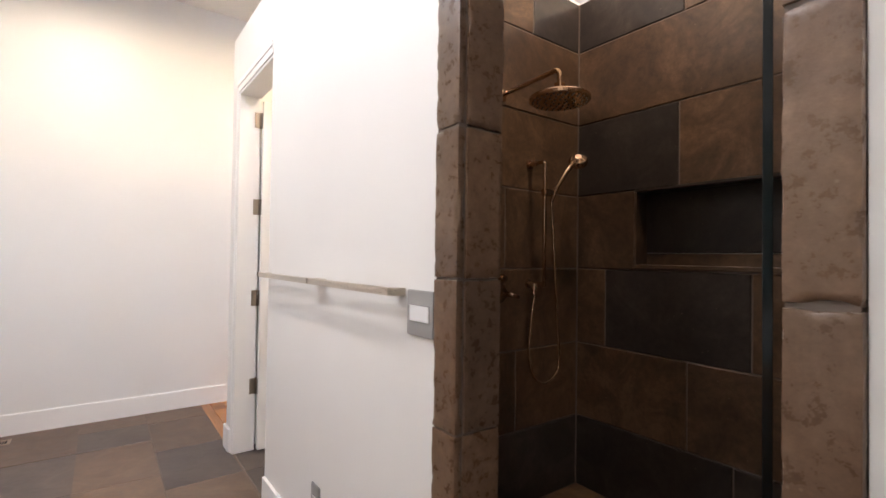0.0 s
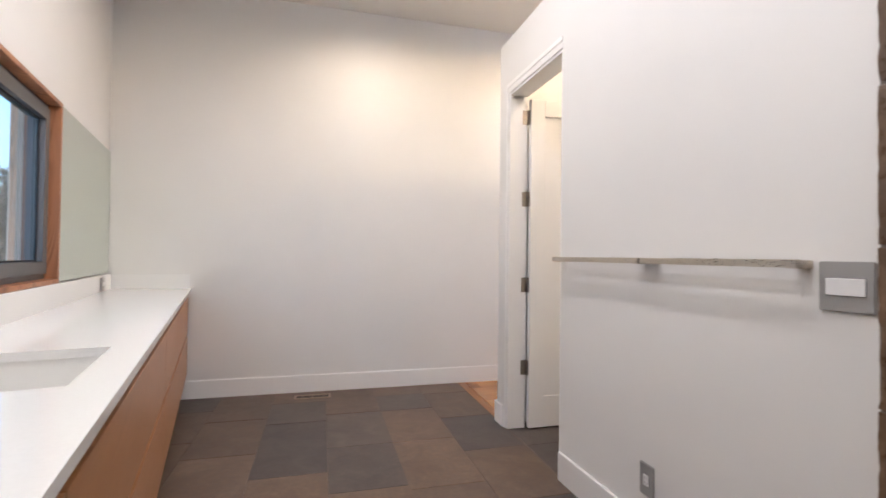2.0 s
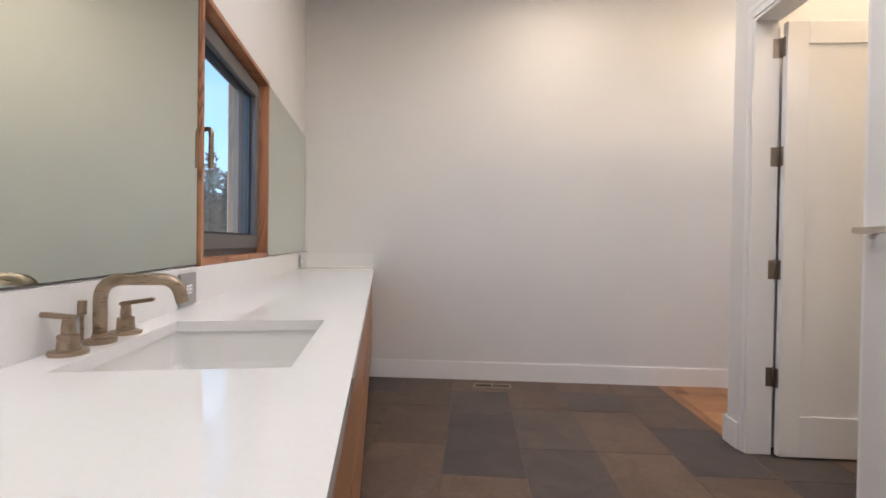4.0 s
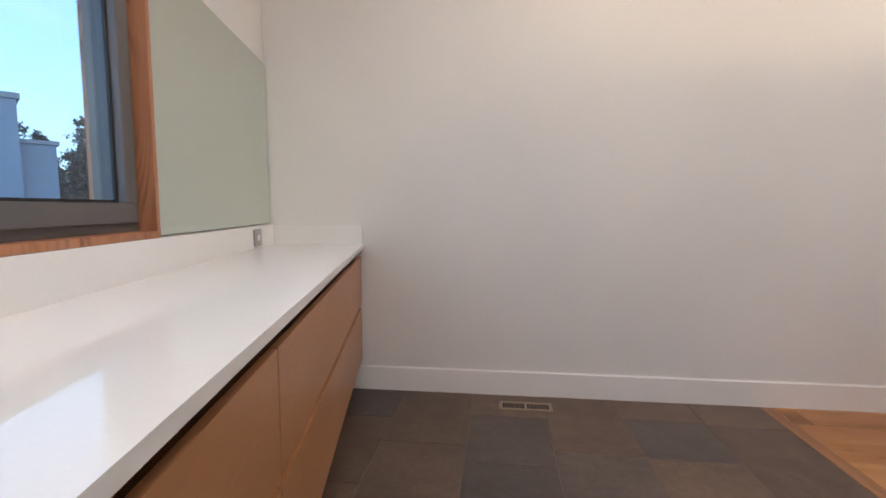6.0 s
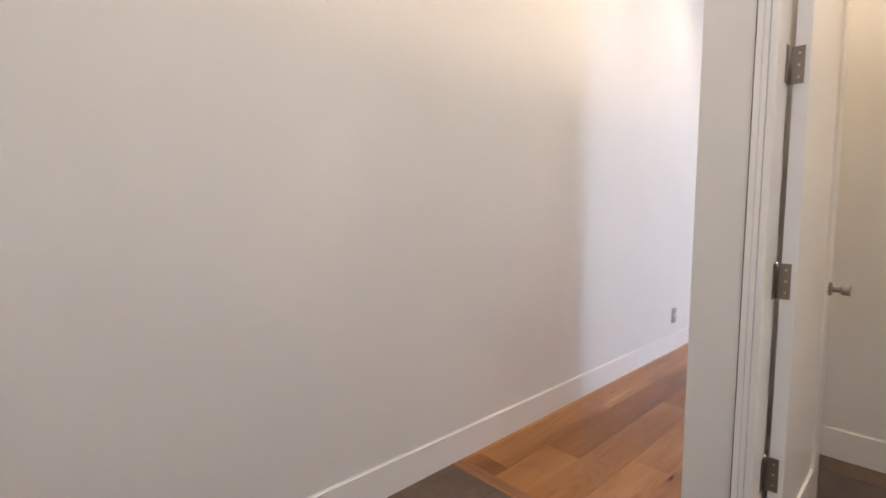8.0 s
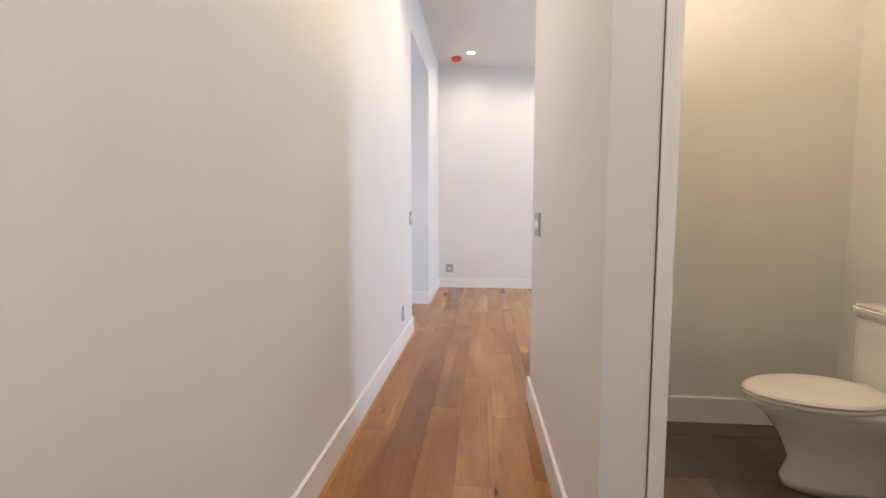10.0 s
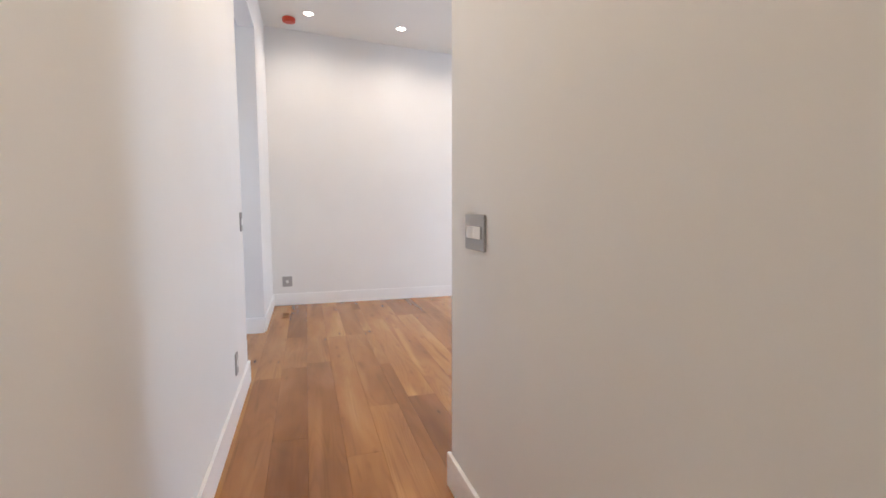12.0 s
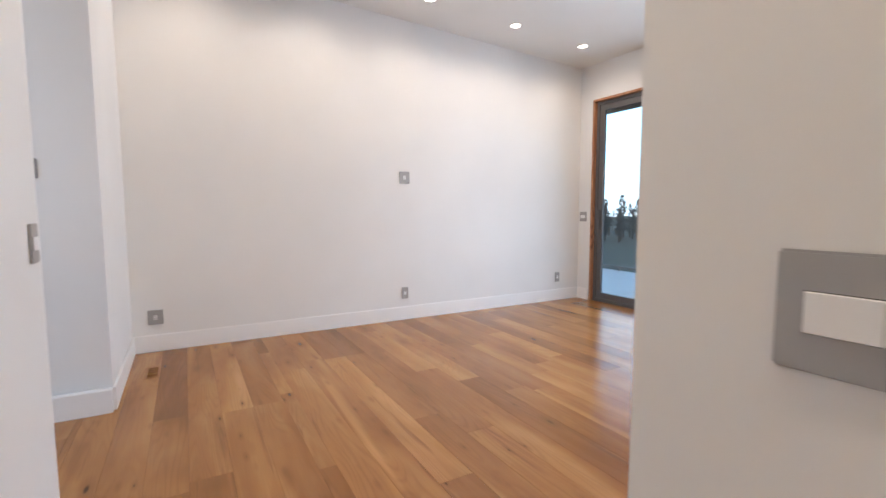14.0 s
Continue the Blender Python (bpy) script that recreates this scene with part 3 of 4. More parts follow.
# ---- plates, lights, registers ----
def wall_plate(m, w, h, kind, label):
    """A switch or socket plate; front towards the local -y, centre at the origin."""
    t = thing("light_switch" if kind == "switch" else "power_outlet", m, label, "switch" if kind == "switch" else "outlet", "grey wall plates")
    part("plate", box(-w / 2, -0.009, -h / 2, w / 2, -0.0005, h / 2, 0.003, 2), M_PLATE, t)
    iw, ih = (w * 0.70, h * 0.34) if kind == "switch" else (0.030, 0.042)
    part("recess", box(-iw / 2 - 0.0008, -0.0094, -ih / 2 - 0.0008, iw / 2 + 0.0008, -0.0088, ih / 2 + 0.0008), M_DARKGAP, t)
    if kind == "switch":
        n = 2 if w > 0.15 else 1
        for i in range(n):
            a = -iw / 2 + iw * i / n
            part("rocker", box(a + 0.0002, -0.013, -ih / 2, a + iw / n - 0.0002, -0.009, ih / 2, 0.001), M_SWITCH, t, "white rocker")
    else:
        p = part("socket", box(-iw / 2, -0.0118, -ih / 2, iw / 2, -0.009, ih / 2, 0.001), M_SWITCH, t, "white socket face")
        for zz in (-0.011, 0.011):
            for xx in (-0.0055, 0.0055):
                part("slot", box(xx - 0.0011, -0.0122, zz - 0.004, xx + 0.0011, -0.0117, zz + 0.004), M_DARKGAP, p)
    return t


GREY = "brushed grey metal plate with a white "
wall_plate(pose(XA - 0.001, 1.283, 1.110, 0, 0, -89.3), 0.128, 0.126, "switch", GREY + "rocker beside the shower")
wall_plate(pose(XA - 0.0098, 1.988, 0.307, 0, 0, -89.3), 0.078, 0.126, "outlet", GREY + "socket on a wall")
wall_plate(pose(2.190, 3.5765, 1.113, 0, 0, 180.9), 0.185, 0.128, "switch", GREY + "double rocker on a wall")
wall_plate(pose(3.935, YF, 1.113, 0, 0, 0), 0.078, 0.126, "switch", GREY + "rocker on a wall")
wall_plate(pose(3.505, YF, 0.30, 0, 0, 0), 0.078, 0.126, "outlet", GREY + "socket on a wall")
wall_plate(pose(XE, 4.397, 0.296, 0, 0, -90), 0.115, 0.126, "outlet", GREY + "socket on a wall")
wall_plate(pose(XE, 2.05, 0.296, 0, 0, -90), 0.078, 0.126, "outlet", GREY + "socket on a wall")
wall_plate(pose(XE, 2.045, 1.557, 0, 0, -90), 0.118, 0.128, "outlet", GREY + "socket at screen height")
wall_plate(pose(XE, -0.184, 0.31, 0, 0, -90), 0.078, 0.126, "outlet", GREY + "socket near the glass door")
wall_plate(pose(6.555, YW, 1.113, 0, 0, 180), 0.118, 0.128, "switch", GREY + "rocker beside the glass door")
wall_plate(pose(5.405, 4.885, 1.448, 0, 0, -90), 0.078, 0.11, "switch", GREY + "rocker in blue daylight")
wall_plate(VM @ pose(-1.113, -0.02, 0.944, 0, 90, 0), 0.10, 0.122, "outlet", GREY + "socket in the backsplash")
wall_plate(VM @ pose(0.953, -0.02, 0.945, 0, 90, 0), 0.092, 0.118, "outlet", GREY + "socket in the backsplash")


def downlight(x, y, z, tilt=0.0):
    t = thing("recessed_downlight", pose(x, y, z, tilt), "small round white recessed ceiling light, lit", "ceiling light", "recessed ceiling lights")
    part("trim_ring", lathe([(0.050, -0.0015), (0.052, -0.005), (0.062, -0.004), (0.064, 0.0), (0.050, 0.0)]), M_TRIM, t)
    part("lens", lathe([(0.0495, -0.003), (0.0495, -0.001)]), M_LENS, t, "glowing lens")


WARM = (1.0, 0.83, 0.62)
AMBER = (1.0, 0.74, 0.42)
NEUTRAL = (1.0, 0.955, 0.90)
SOFT = (1.0, 0.91, 0.80)
for y in (4.07, 3.05, 2.02, 1.0, 0.02):
    downlight(6.07, y, ceil_z(y) - 0.001)
    lamp_spot(6.07, y, ceil_z(y) - 0.02, W_BED, SOFT, 160, 1.0)
for y in (3.05, 2.02, 1.0, 0.02):
    downlight(3.04, y, ceil_z(y) - 0.001)
    lamp_spot(3.04, y, ceil_z(y) - 0.02, W_ROW, AMBER, 178, 0.12, 0.06)
# first two match the rail shadows; the last three are unseen, added as fill
for x, y, k in ((0.1, 1.42, 1), (0.1, 2.6, 1), (-0.7, 1.0, 1), (-0.85, 2.5, 1), (-0.3, -0.3, 0.55)):
    downlight(x, y, ceil_z(y) - 0.001)
    lamp_spot(x, y, ceil_z(y) - 0.02, W_BATH * k, NEUTRAL, 174, 0.7, 0.08)
for x in (1.75, 3.3):
    downlight(x, 4.0, ceil_z(4.0) - 0.001)
    lamp_spot(x, 4.0, ceil_z(4.0) - 0.02, W_HALL, (1.0, 0.88, 0.72))
downlight(0.0, 3.85, ceil_z(3.85) - 0.001)
lamp_spot(0.0, 3.85, ceil_z(3.85) - 0.02, W_FAR, WARM, 168, 1.0)
downlight(1.65, 2.95, ceil_z(2.95) - 0.001)
lamp_spot(1.65, 2.95, ceil_z(2.95) - 0.02, W_TOILET, (1.0, 0.76, 0.45), 178, 0.12, 0.08)
downlight(1.75, 1.30, ceil_z(1.3) - 0.001)
lamp_spot(1.75, 1.30, ceil_z(1.3) - 0.02, W_SHOWER, (1.0, 0.76, 0.51), 178, 0.12, 0.05)

smoke = thing("smoke_detector", pose(6.28, 4.28, ceil_z(4.28)), "smoke detector under a red plastic dust cover", "smoke detector")
part("base", lathe([(0.065, 0.0), (0.066, -0.012), (0.0005, -0.012)]), M_TRIM, smoke)
part("dust_cover", lathe([(0.070, -0.006), (0.074, -0.02), (0.068, -0.045), (0.05, -0.052), (0.0005, -0.052)]), M_RED, smoke, "red plastic dust cover")


def register(x, y, w, d, material, label, cells=2, slats=9):
    t = thing("floor_register", pose(x, y, 0.0), label, "floor vent")
    b = 0.018
    part("frame", boxes((-w / 2, -d / 2, 0.0006, w / 2, -d / 2 + b, 0.005), (-w / 2, d / 2 - b, 0.0006, w / 2, d / 2, 0.005), (-w / 2, -d / 2 + b, 0.0006, -w / 2 + b, d / 2 - b, 0.005),
                        (w / 2 - b, -d / 2 + b, 0.0006, w / 2, d / 2 - b, 0.005), (-0.008, -d / 2 + b, 0.0006, 0.008, d / 2 - b, 0.005), bev=0.0008), material, t)
    # flat near-black sheet paints the shade below the slats; no opening is cut
    part("duct", box(-w / 2 + b, -d / 2 + b, 0.0006, w / 2 - b, d / 2 - b, 0.0012), M_DARKGAP, t)
    for c in range(2):
        a0, a1 = (-w / 2 + b, -0.008) if c == 0 else (0.008, w / 2 - b)
        for i in range(1, slats):
            xx = a0 + (a1 - a0) * i / slats
            part("slat", box(xx - 0.0012, -d / 2 + b, 0.0012, xx + 0.0012, d / 2 - b, 0.0042), material, t)


register(-0.437, 4.408, 0.29, 0.105, M_VENT, "tan metal floor register in the slate tiles")
register(6.03, 4.40, 0.27, 0.10, M_PLANK, "flush oak floor register in the planks")


# ---- towel rails ----
def towel_rail(y0, y1):
    t = thing("towel_rail", pose(XA - 0.018 * ((y0 + y1) / 2 - 1.215) / 1.445, (y0 + y1) / 2, 1.165, 0, 0, 0.7), "flat brushed nickel towel rail on the white wall", "towel rail", "towel rails")
    h = (y1 - y0) / 2
    part("bar", box(-0.062, -h, -0.010, -0.044, h, 0.012, 0.002, 2), M_NICKEL, t)
    for yy in (-h + 0.022, h - 0.022):
        part("bracket", box(-0.05, yy - 0.02, -0.012, -0.001, yy + 0.02, 0.010, 0.002, 2), M_NICKEL, t)


towel_rail(1.362, 1.972)
towel_rail(1.978, 2.65)

# ---- door, casing, hinges ----
door_frame = thing("door_1", pose(0.93, 3.0, 0), "white painted door lining and casing of the toilet room", "door frame")
tagged(door_frame, kind="structure")
_m = Matrix.Translation((-0.93, -3.0, 0))
for n, r in (("jamb", (XD + 0.004, OP1 - 0.018, 0, 0.987, OP1, OPH)), ("jamb", (XD + 0.004, OP0, 0, 0.987, OP0 + 0.018, OPH)), ("head", (XD + 0.004, OP0 + 0.018, OPH - 0.018, 0.987, OP1 - 0.018, OPH)),
             ("stop", (0.915, OP0 + 0.018, 0, 0.945, OP0 + 0.031, OPH - 0.018))):
    part(n, moved(box(*r, 0.0015), _m), M_TRIM, door_frame)
for n, rs in (("casing", ((XD + 0.0015, OP1 - 0.0175, 0, XD + 0.0038, OP1 - 0.001, OPH + 0.0), (XD - 0.003, OP1 + 0.0, 0, XD - 0.0005, OP1 + 0.012, OPH + 0.04), (XD - 0.006, OP1 + 0.0125, 0, XD - 0.0005, OP1 + 0.028, OPH + 0.066))),
              ("head_casing", ((XD - 0.003, OP0 + 0.002, OPH + 0.0, XD - 0.0005, OP1 - 0.0005, OPH + 0.038), (XD - 0.007, OP0 + 0.002, OPH + 0.0385, XD - 0.0005, OP1 + 0.012, OPH + 0.066)))):
    part(n, moved(boxes(*rs, bev=0.0008), _m), M_TRIM, door_frame, "stepped white casing")
# no real groove: a thin grey strip on the wall paints its shade
part("shadow_gap", moved(boxes((XD - 0.002, OP1 + 0.0285, 0.15, XD - 0.0004, OP1 + 0.0313, OPH + 0.066)), _m), M_GAP, door_frame, "grey strip painted as the shade of a narrow reveal")

leaf = thing("panel_door", pose(0.993, 3.369, 0.012), "white shaker panel door standing open into the toilet room", "door")
LW, LH, LT = 0.66, 2.25, 0.036
part("panel", box(0.05, -LT + 0.009, 0.05, LW - 0.05, -0.009, LH - 0.05), M_TRIM, leaf)
for r in ((0, 0, 0.105, LH), (LW - 0.105, 0, LW, LH), (0.105, 0, LW - 0.105, 0.21), (0.105, LH - 0.115, LW - 0.105, LH)):
    part("stile" if r[3] - r[1] > 1 else "rail", box(r[0], -LT, r[1], r[2], 0, r[3], 0.0012), M_TRIM, leaf)
for side, y in ((1, 0.0), (-1, -LT)):
    k = part("door_knob", moved(lathe([(0.024, 0), (0.025, 0.008), (0.011, 0.011), (0.0105, 0.032), (0.019, 0.036), (0.020, 0.058), (0.017, 0.061), (0.0005, 0.061)]), Matrix.Translation((LW - 0.06, y, 0.885)) @ Matrix.Rotation(radians(-90 if side > 0 else 90), 4, "X")), M_HINGE, leaf, "satin nickel knob")
for z in (0.414, 0.982, 1.574, 2.141):
    h = thing("door_hinge", pose(0.991, 3.379, z), "satin nickel butt hinge screwed to door and jamb", "hinge", "door hinges")
    part("leaf_plate", box(-0.042, -0.0008, -0.05, -0.006, 0.0006, 0.05, 0.0004), M_HINGE, h)
    part("door_plate", box(-0.0012, -0.034, -0.05, 0.0012, -0.003, 0.05, 0.0004), M_HINGE, h)
    part("knuckle", moved(lathe([(0.0065, -0.05), (0.0065, 0.05), (0.004, 0.054), (0.0005, 0.054)]), Matrix.Translation((-0.003, 0.001, 0))), M_HINGE, h, "", True)
    for zz in (-0.032, 0.0, 0.032):
        part("screw", moved(lathe([(0.0035, 0), (0.003, 0.0008), (0.0005, 0.0006)], 10), Matrix.Translation((-0.0012, -0.022, zz)) @ Matrix.Rotation(radians(-90), 4, "Y")), M_NICKEL, h)

# ---- toilet ----
toilet = thing("toilet", pose(1.66, 1.965, 0), "white porcelain two-piece toilet with closed lid", "toilet")


def egg(w, l0, l1, z, n=32):
    """An oval, wider behind: half width w, from y=l0 to y=l1."""
    c, h = (l0 + l1) / 2, (l1 - l0) / 2
    return [(w * math.cos(a) * (1 - 0.12 * math.sin(a)), c + h * math.sin(a), z) for a in (2 * math.pi * k / n for k in range(n))]


part("tank", prism([(-0.215, 0.015), (0.215, 0.015), (0.205, 0.20), (0.16, 0.225), (-0.16, 0.225), (-0.205, 0.20)], 0.385, 0.725, 0.012), M_PORCELAIN, toilet)
part("tank_lid", prism([(-0.225, 0.008), (0.225, 0.008), (0.215, 0.21), (0.17, 0.238), (-0.17, 0.238), (-0.215, 0.21)], 0.727, 0.768, 0.012), M_PORCELAIN, toilet)
part("flush_lever", tube([(-0.205, 0.15, 0.66), (-0.235, 0.15, 0.66), (-0.24, 0.21, 0.655)], 0.007), M_NICKEL, toilet, "nickel flush lever")
part("bowl", loft([egg(0.115, 0.10, 0.60, 0.0), egg(0.12, 0.10, 0.61, 0.04), egg(0.105, 0.12, 0.58, 0.12), egg(0.125, 0.12, 0.62, 0.22), egg(0.165, 0.10, 0.69, 0.32), egg(0.182, 0.06, 0.765, 0.375), egg(0.182, 0.06, 0.765, 0.392)]), M_PORCELAIN, toilet, smooth=True)
part("seat", loft([egg(0.184, 0.235, 0.77, 0.394), egg(0.187, 0.232, 0.775, 0.404), egg(0.184, 0.235, 0.77, 0.412)]), M_PORCELAIN, toilet)
part("lid", loft([egg(0.185, 0.235, 0.773, 0.414), egg(0.189, 0.232, 0.778, 0.424), egg(0.180, 0.24, 0.768, 0.434), egg(0.12, 0.28, 0.66, 0.437)]), M_PORCELAIN, toilet)
for x in (-0.075, 0.075):
    part("seat_hinge", box(x - 0.02, 0.225, 0.393, x + 0.02, 0.26, 0.43, 0.005, 2), M_PORCELAIN, toilet)


# ---- shower ----
rs = random.Random(21)


def stone_piece(name, x0, y0, z0, x1, y1, z1, material, parent, bev=0.004):
    """A slab with eased edges."""
    bm = box(x0, y0, z0, x1, y1, z1)
    bmesh.ops.bevel(bm, geom=list(bm.edges), offset=bev, segments=1, affect="EDGES", clamp_overlap=True)
    o = obj_from(name, bm, material)
    o.parent = parent
    return o


ROWS_Z = (0.06, 0.43, 0.82, 1.215, 1.602, 1.985, 2.385, 2.655)
G = 0.0022
SB, SL, SR = 2.24, 1.82, 0.32      # back, left, right faces
back = structure("wall_shower_back", boxes((SB + 0.004, 0.3, 0.0, 2.372, 0.62, 2.655), (SB + 0.004, 0.62, 0.0, 2.372, 1.485, 1.24), (SB + 0.004, 0.62, 1.598, 2.372, 1.485, 2.655), (SB + 0.004, 1.485, 0.0, 2.372, 1.86, 2.655)),
                 M_GROUT, "slate slab shower wall with a recessed niche", "wall")
left = structure("wall_shower_left", boxes((0.99, SL + 0.004, 0.0, 2.252, 1.852, 2.655)), M_GROUT, "slate slab shower wall with fittings", "wall")
right = structure("wall_shower_right", boxes((0.99, 0.3, 0.0, 2.252, SR - 0.004, 2.655)), M_GROUT, "slate slab shower wall", "wall")
BACK = {  # per course: where the joints lie, and the tone of each slab
    0: ((1.82, 1.05, 0.32), "DD"), 1: ((1.82, 1.236, 0.62, 0.32), "BBB"), 2: ((1.82, 1.647, 0.984, 0.32), "BDB"), 3: ((1.82, 1.488), "B"),
    4: ((1.82, 1.274, 0.66, 0.32), "DBB"), 5: ((1.82, 0.8, 0.32), "BB"), 6: ((1.82, 1.25, 0.6, 0.32), "DBB"),
}
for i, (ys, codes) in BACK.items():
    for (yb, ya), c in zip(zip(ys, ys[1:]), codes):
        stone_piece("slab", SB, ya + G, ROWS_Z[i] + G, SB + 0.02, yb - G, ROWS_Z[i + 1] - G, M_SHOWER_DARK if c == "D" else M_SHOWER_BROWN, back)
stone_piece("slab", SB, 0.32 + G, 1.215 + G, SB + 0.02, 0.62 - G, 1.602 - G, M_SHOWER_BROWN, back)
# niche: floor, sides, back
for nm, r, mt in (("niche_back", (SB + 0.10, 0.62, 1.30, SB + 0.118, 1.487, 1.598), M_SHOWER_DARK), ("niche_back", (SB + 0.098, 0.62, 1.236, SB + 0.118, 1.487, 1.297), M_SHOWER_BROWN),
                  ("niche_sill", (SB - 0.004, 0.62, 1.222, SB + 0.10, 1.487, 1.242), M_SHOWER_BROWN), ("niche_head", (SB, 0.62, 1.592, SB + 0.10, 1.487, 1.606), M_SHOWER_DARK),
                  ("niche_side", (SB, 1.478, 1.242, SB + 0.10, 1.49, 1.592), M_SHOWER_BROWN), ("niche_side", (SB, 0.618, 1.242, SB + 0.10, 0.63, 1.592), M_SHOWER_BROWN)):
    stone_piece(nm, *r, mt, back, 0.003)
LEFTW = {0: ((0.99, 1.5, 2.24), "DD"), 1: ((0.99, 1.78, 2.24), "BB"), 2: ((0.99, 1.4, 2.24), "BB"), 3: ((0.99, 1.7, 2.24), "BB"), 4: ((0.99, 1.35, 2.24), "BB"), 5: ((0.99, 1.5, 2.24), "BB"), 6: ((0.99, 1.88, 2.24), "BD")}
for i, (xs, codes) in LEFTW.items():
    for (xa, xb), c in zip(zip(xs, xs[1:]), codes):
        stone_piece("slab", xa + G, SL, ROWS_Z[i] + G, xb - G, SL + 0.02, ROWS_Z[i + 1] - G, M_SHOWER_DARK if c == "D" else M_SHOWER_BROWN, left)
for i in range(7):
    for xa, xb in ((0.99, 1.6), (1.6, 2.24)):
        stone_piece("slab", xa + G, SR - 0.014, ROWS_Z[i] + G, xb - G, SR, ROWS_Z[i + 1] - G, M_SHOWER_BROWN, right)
floor_shower = bpy.data.objects["floor_shower"]
for xa, xb in ((0.99, 1.30), (1.30, 1.62), (1.62, 1.93), (1.93, 2.24)):
    for ya, yb in ((0.32, 0.82), (0.82, 1.32), (1.32, 1.82)):
        stone_piece("tile", xa + G, ya + G, 0.05, xb - G, yb - G, 0.066, M_SHOWER_BROWN, floor_shower, 0.002)
# reveal back of the wall towards the room
inner = structure("wall_shower_front", boxes((0.99, 1.215, 0.0, 0.994, SL + 0.01, 2.6)), M_SHOWER_BROWN, "slate faced inner side of the shower front", "wall")

# worn stone piers on both sides of the opening
def worn_block(x0, y0, z0, x1, y1, z1, parent, cell=0.009):
    """A dressed slab with rounded, chipped arrises, shallow hollows and clusters of pits."""
    lo_, hi_ = Vector((x0, y0, z0)), Vector((x1, y1, z1))
    mid, half = (lo_ + hi_) / 2, (hi_ - lo_) / 2
    seed = Vector((rs.uniform(0, 50), rs.uniform(0, 50), rs.uniform(0, 50)))
    bm = bmesh.new()
    counts = [max(2, int(round((hi_[k] - lo_[k]) / cell))) for k in range(3)]
    for ax in range(3):
        u, w = (ax + 1) % 3, (ax + 2) % 3
        for end in (lo_[ax], hi_[ax]):
            grid = []
            for a in range(counts[u] + 1):
                row = []
                for b in range(counts[w] + 1):
                    p = Vector((0, 0, 0))
                    p[ax] = end
                    p[u] = lo_[u] + (hi_[u] - lo_[u]) * a / counts[u]
                    p[w] = lo_[w] + (hi_[w] - lo_[w]) * b / counts[w]
                    row.append(bm.verts.new(p))
                grid.append(row)
            for a in range(counts[u]):
                for b in range(counts[w]):
                    bm.faces.new((grid[a][b], grid[a + 1][b], grid[a + 1][b + 1], grid[a][b + 1]))
    bmesh.ops.remove_doubles(bm, verts=bm.verts, dist=1e-5)
    bmesh.ops.recalc_face_normals(bm, faces=bm.faces)
    for v in bm.verts:
        q = v.co + seed
        n_edges = sum(1 for k in range(3) if abs(abs(v.co[k] - mid[k]) - half[k]) < 1e-6)
        d = (mid - v.co)
        inward = Vector(tuple(math.copysign(1.0, d[k]) if abs(abs(d[k]) - half[k]) < 1e-6 else 0.0 for k in range(3)))
        depth = 0.0009 * (noise.noise(q * 9) + 0.6) + 0.0006 * noise.noise(q * 40)
        cluster = max(0.0, noise.noise(q * 7.0) - 0.26)
        depth += 0.0025 * cluster * max(0.0, noise.noise(q * 62))
        if n_edges >= 2:
            depth += 0.0010 + 0.011 * max(0.0, noise.noise(q * 13) - 0.22) + 0.003 * max(0.0, noise.noise(q * 45))
        v.co += inward * depth
    for f_ in bm.faces:
        f_.smooth = True
    for e_ in bm.edges:
        e_.smooth = e_.calc_face_angle(0) < 0.7
    o = obj_from("block", bm, M_PIER)
    o.parent = parent


COURSES = (0.0, 0.452, 0.831, 1.210, 1.589, 1.968, 2.3)
for nm, ya, yb, lab in (("wall_pier_left", 1.118, 1.214, "worn brown slate pier with chipped edges"), ("wall_pier_right", 0.374, 0.455, "worn brown slate pier beside the glass door")):
    pier = structure(nm, boxes((0.864, ya + 0.004, 0, 1.0, yb - 0.004, 2.3)), M_GROUT, lab, "pier")
    for z0, z1 in zip(COURSES, COURSES[1:]):
        worn_block(0.858, ya, z0 + 0.002, 0.882, yb, z1 - 0.002, pier)
        worn_block(0.884, ya - 0.004, z0 + 0.002, 1.004, yb - 0.006, z1 - 0.002, pier)
structure("shower_curb", box(0.862, 0.45, 0, 0.99, 1.117, 0.085, 0.006), M_PIER, "low slate curb at the shower opening", "curb")

shower = thing("rain_shower", pose(1.665, SL, 2.03), "bronze rain shower head on a bent wall arm", "shower head")
part("wall_flange", moved(lathe([(0.03, 0), (0.03, 0.008), (0.013, 0.014), (0.0005, 0.014)]), Matrix.Rotation(radians(90), 4, "X")), M_COPPER, shower)
part("arm", tube(bend((0, 0, 0), (0, -0.345, 0.018), (0, -0.345, -0.07), 0.035), 0.0105), M_COPPER, shower, smooth=True)
hd_ = part("head", moved(lathe([(0.018, 0.045), (0.02, 0.02), (0.03, 0.012), (0.118, 0.006), (0.124, 0.0), (0.124, -0.012), (0.12, -0.016), (0.0005, -0.016)], 40), Matrix.Translation((0, -0.345, -0.105))), M_COPPER, shower)
part("swivel_nut", moved(box(-0.017, -0.017, -0.014, 0.017, 0.017, 0.014, 0.003), Matrix.Translation((0, -0.345, -0.055))), M_COPPER, shower)
nozzles = bmesh.new()
for ring, n in ((0.03, 8), (0.06, 14), (0.09, 20), (0.108, 26)):
    for k in range(n):
        a = 2 * math.pi * k / n
        add_box(nozzles, ring * math.cos(a) - 0.003, ring * math.sin(a) - 0.003 - 0.345, -0.124, ring * math.cos(a) + 0.003, ring * math.sin(a) + 0.003 - 0.345, -0.1205)
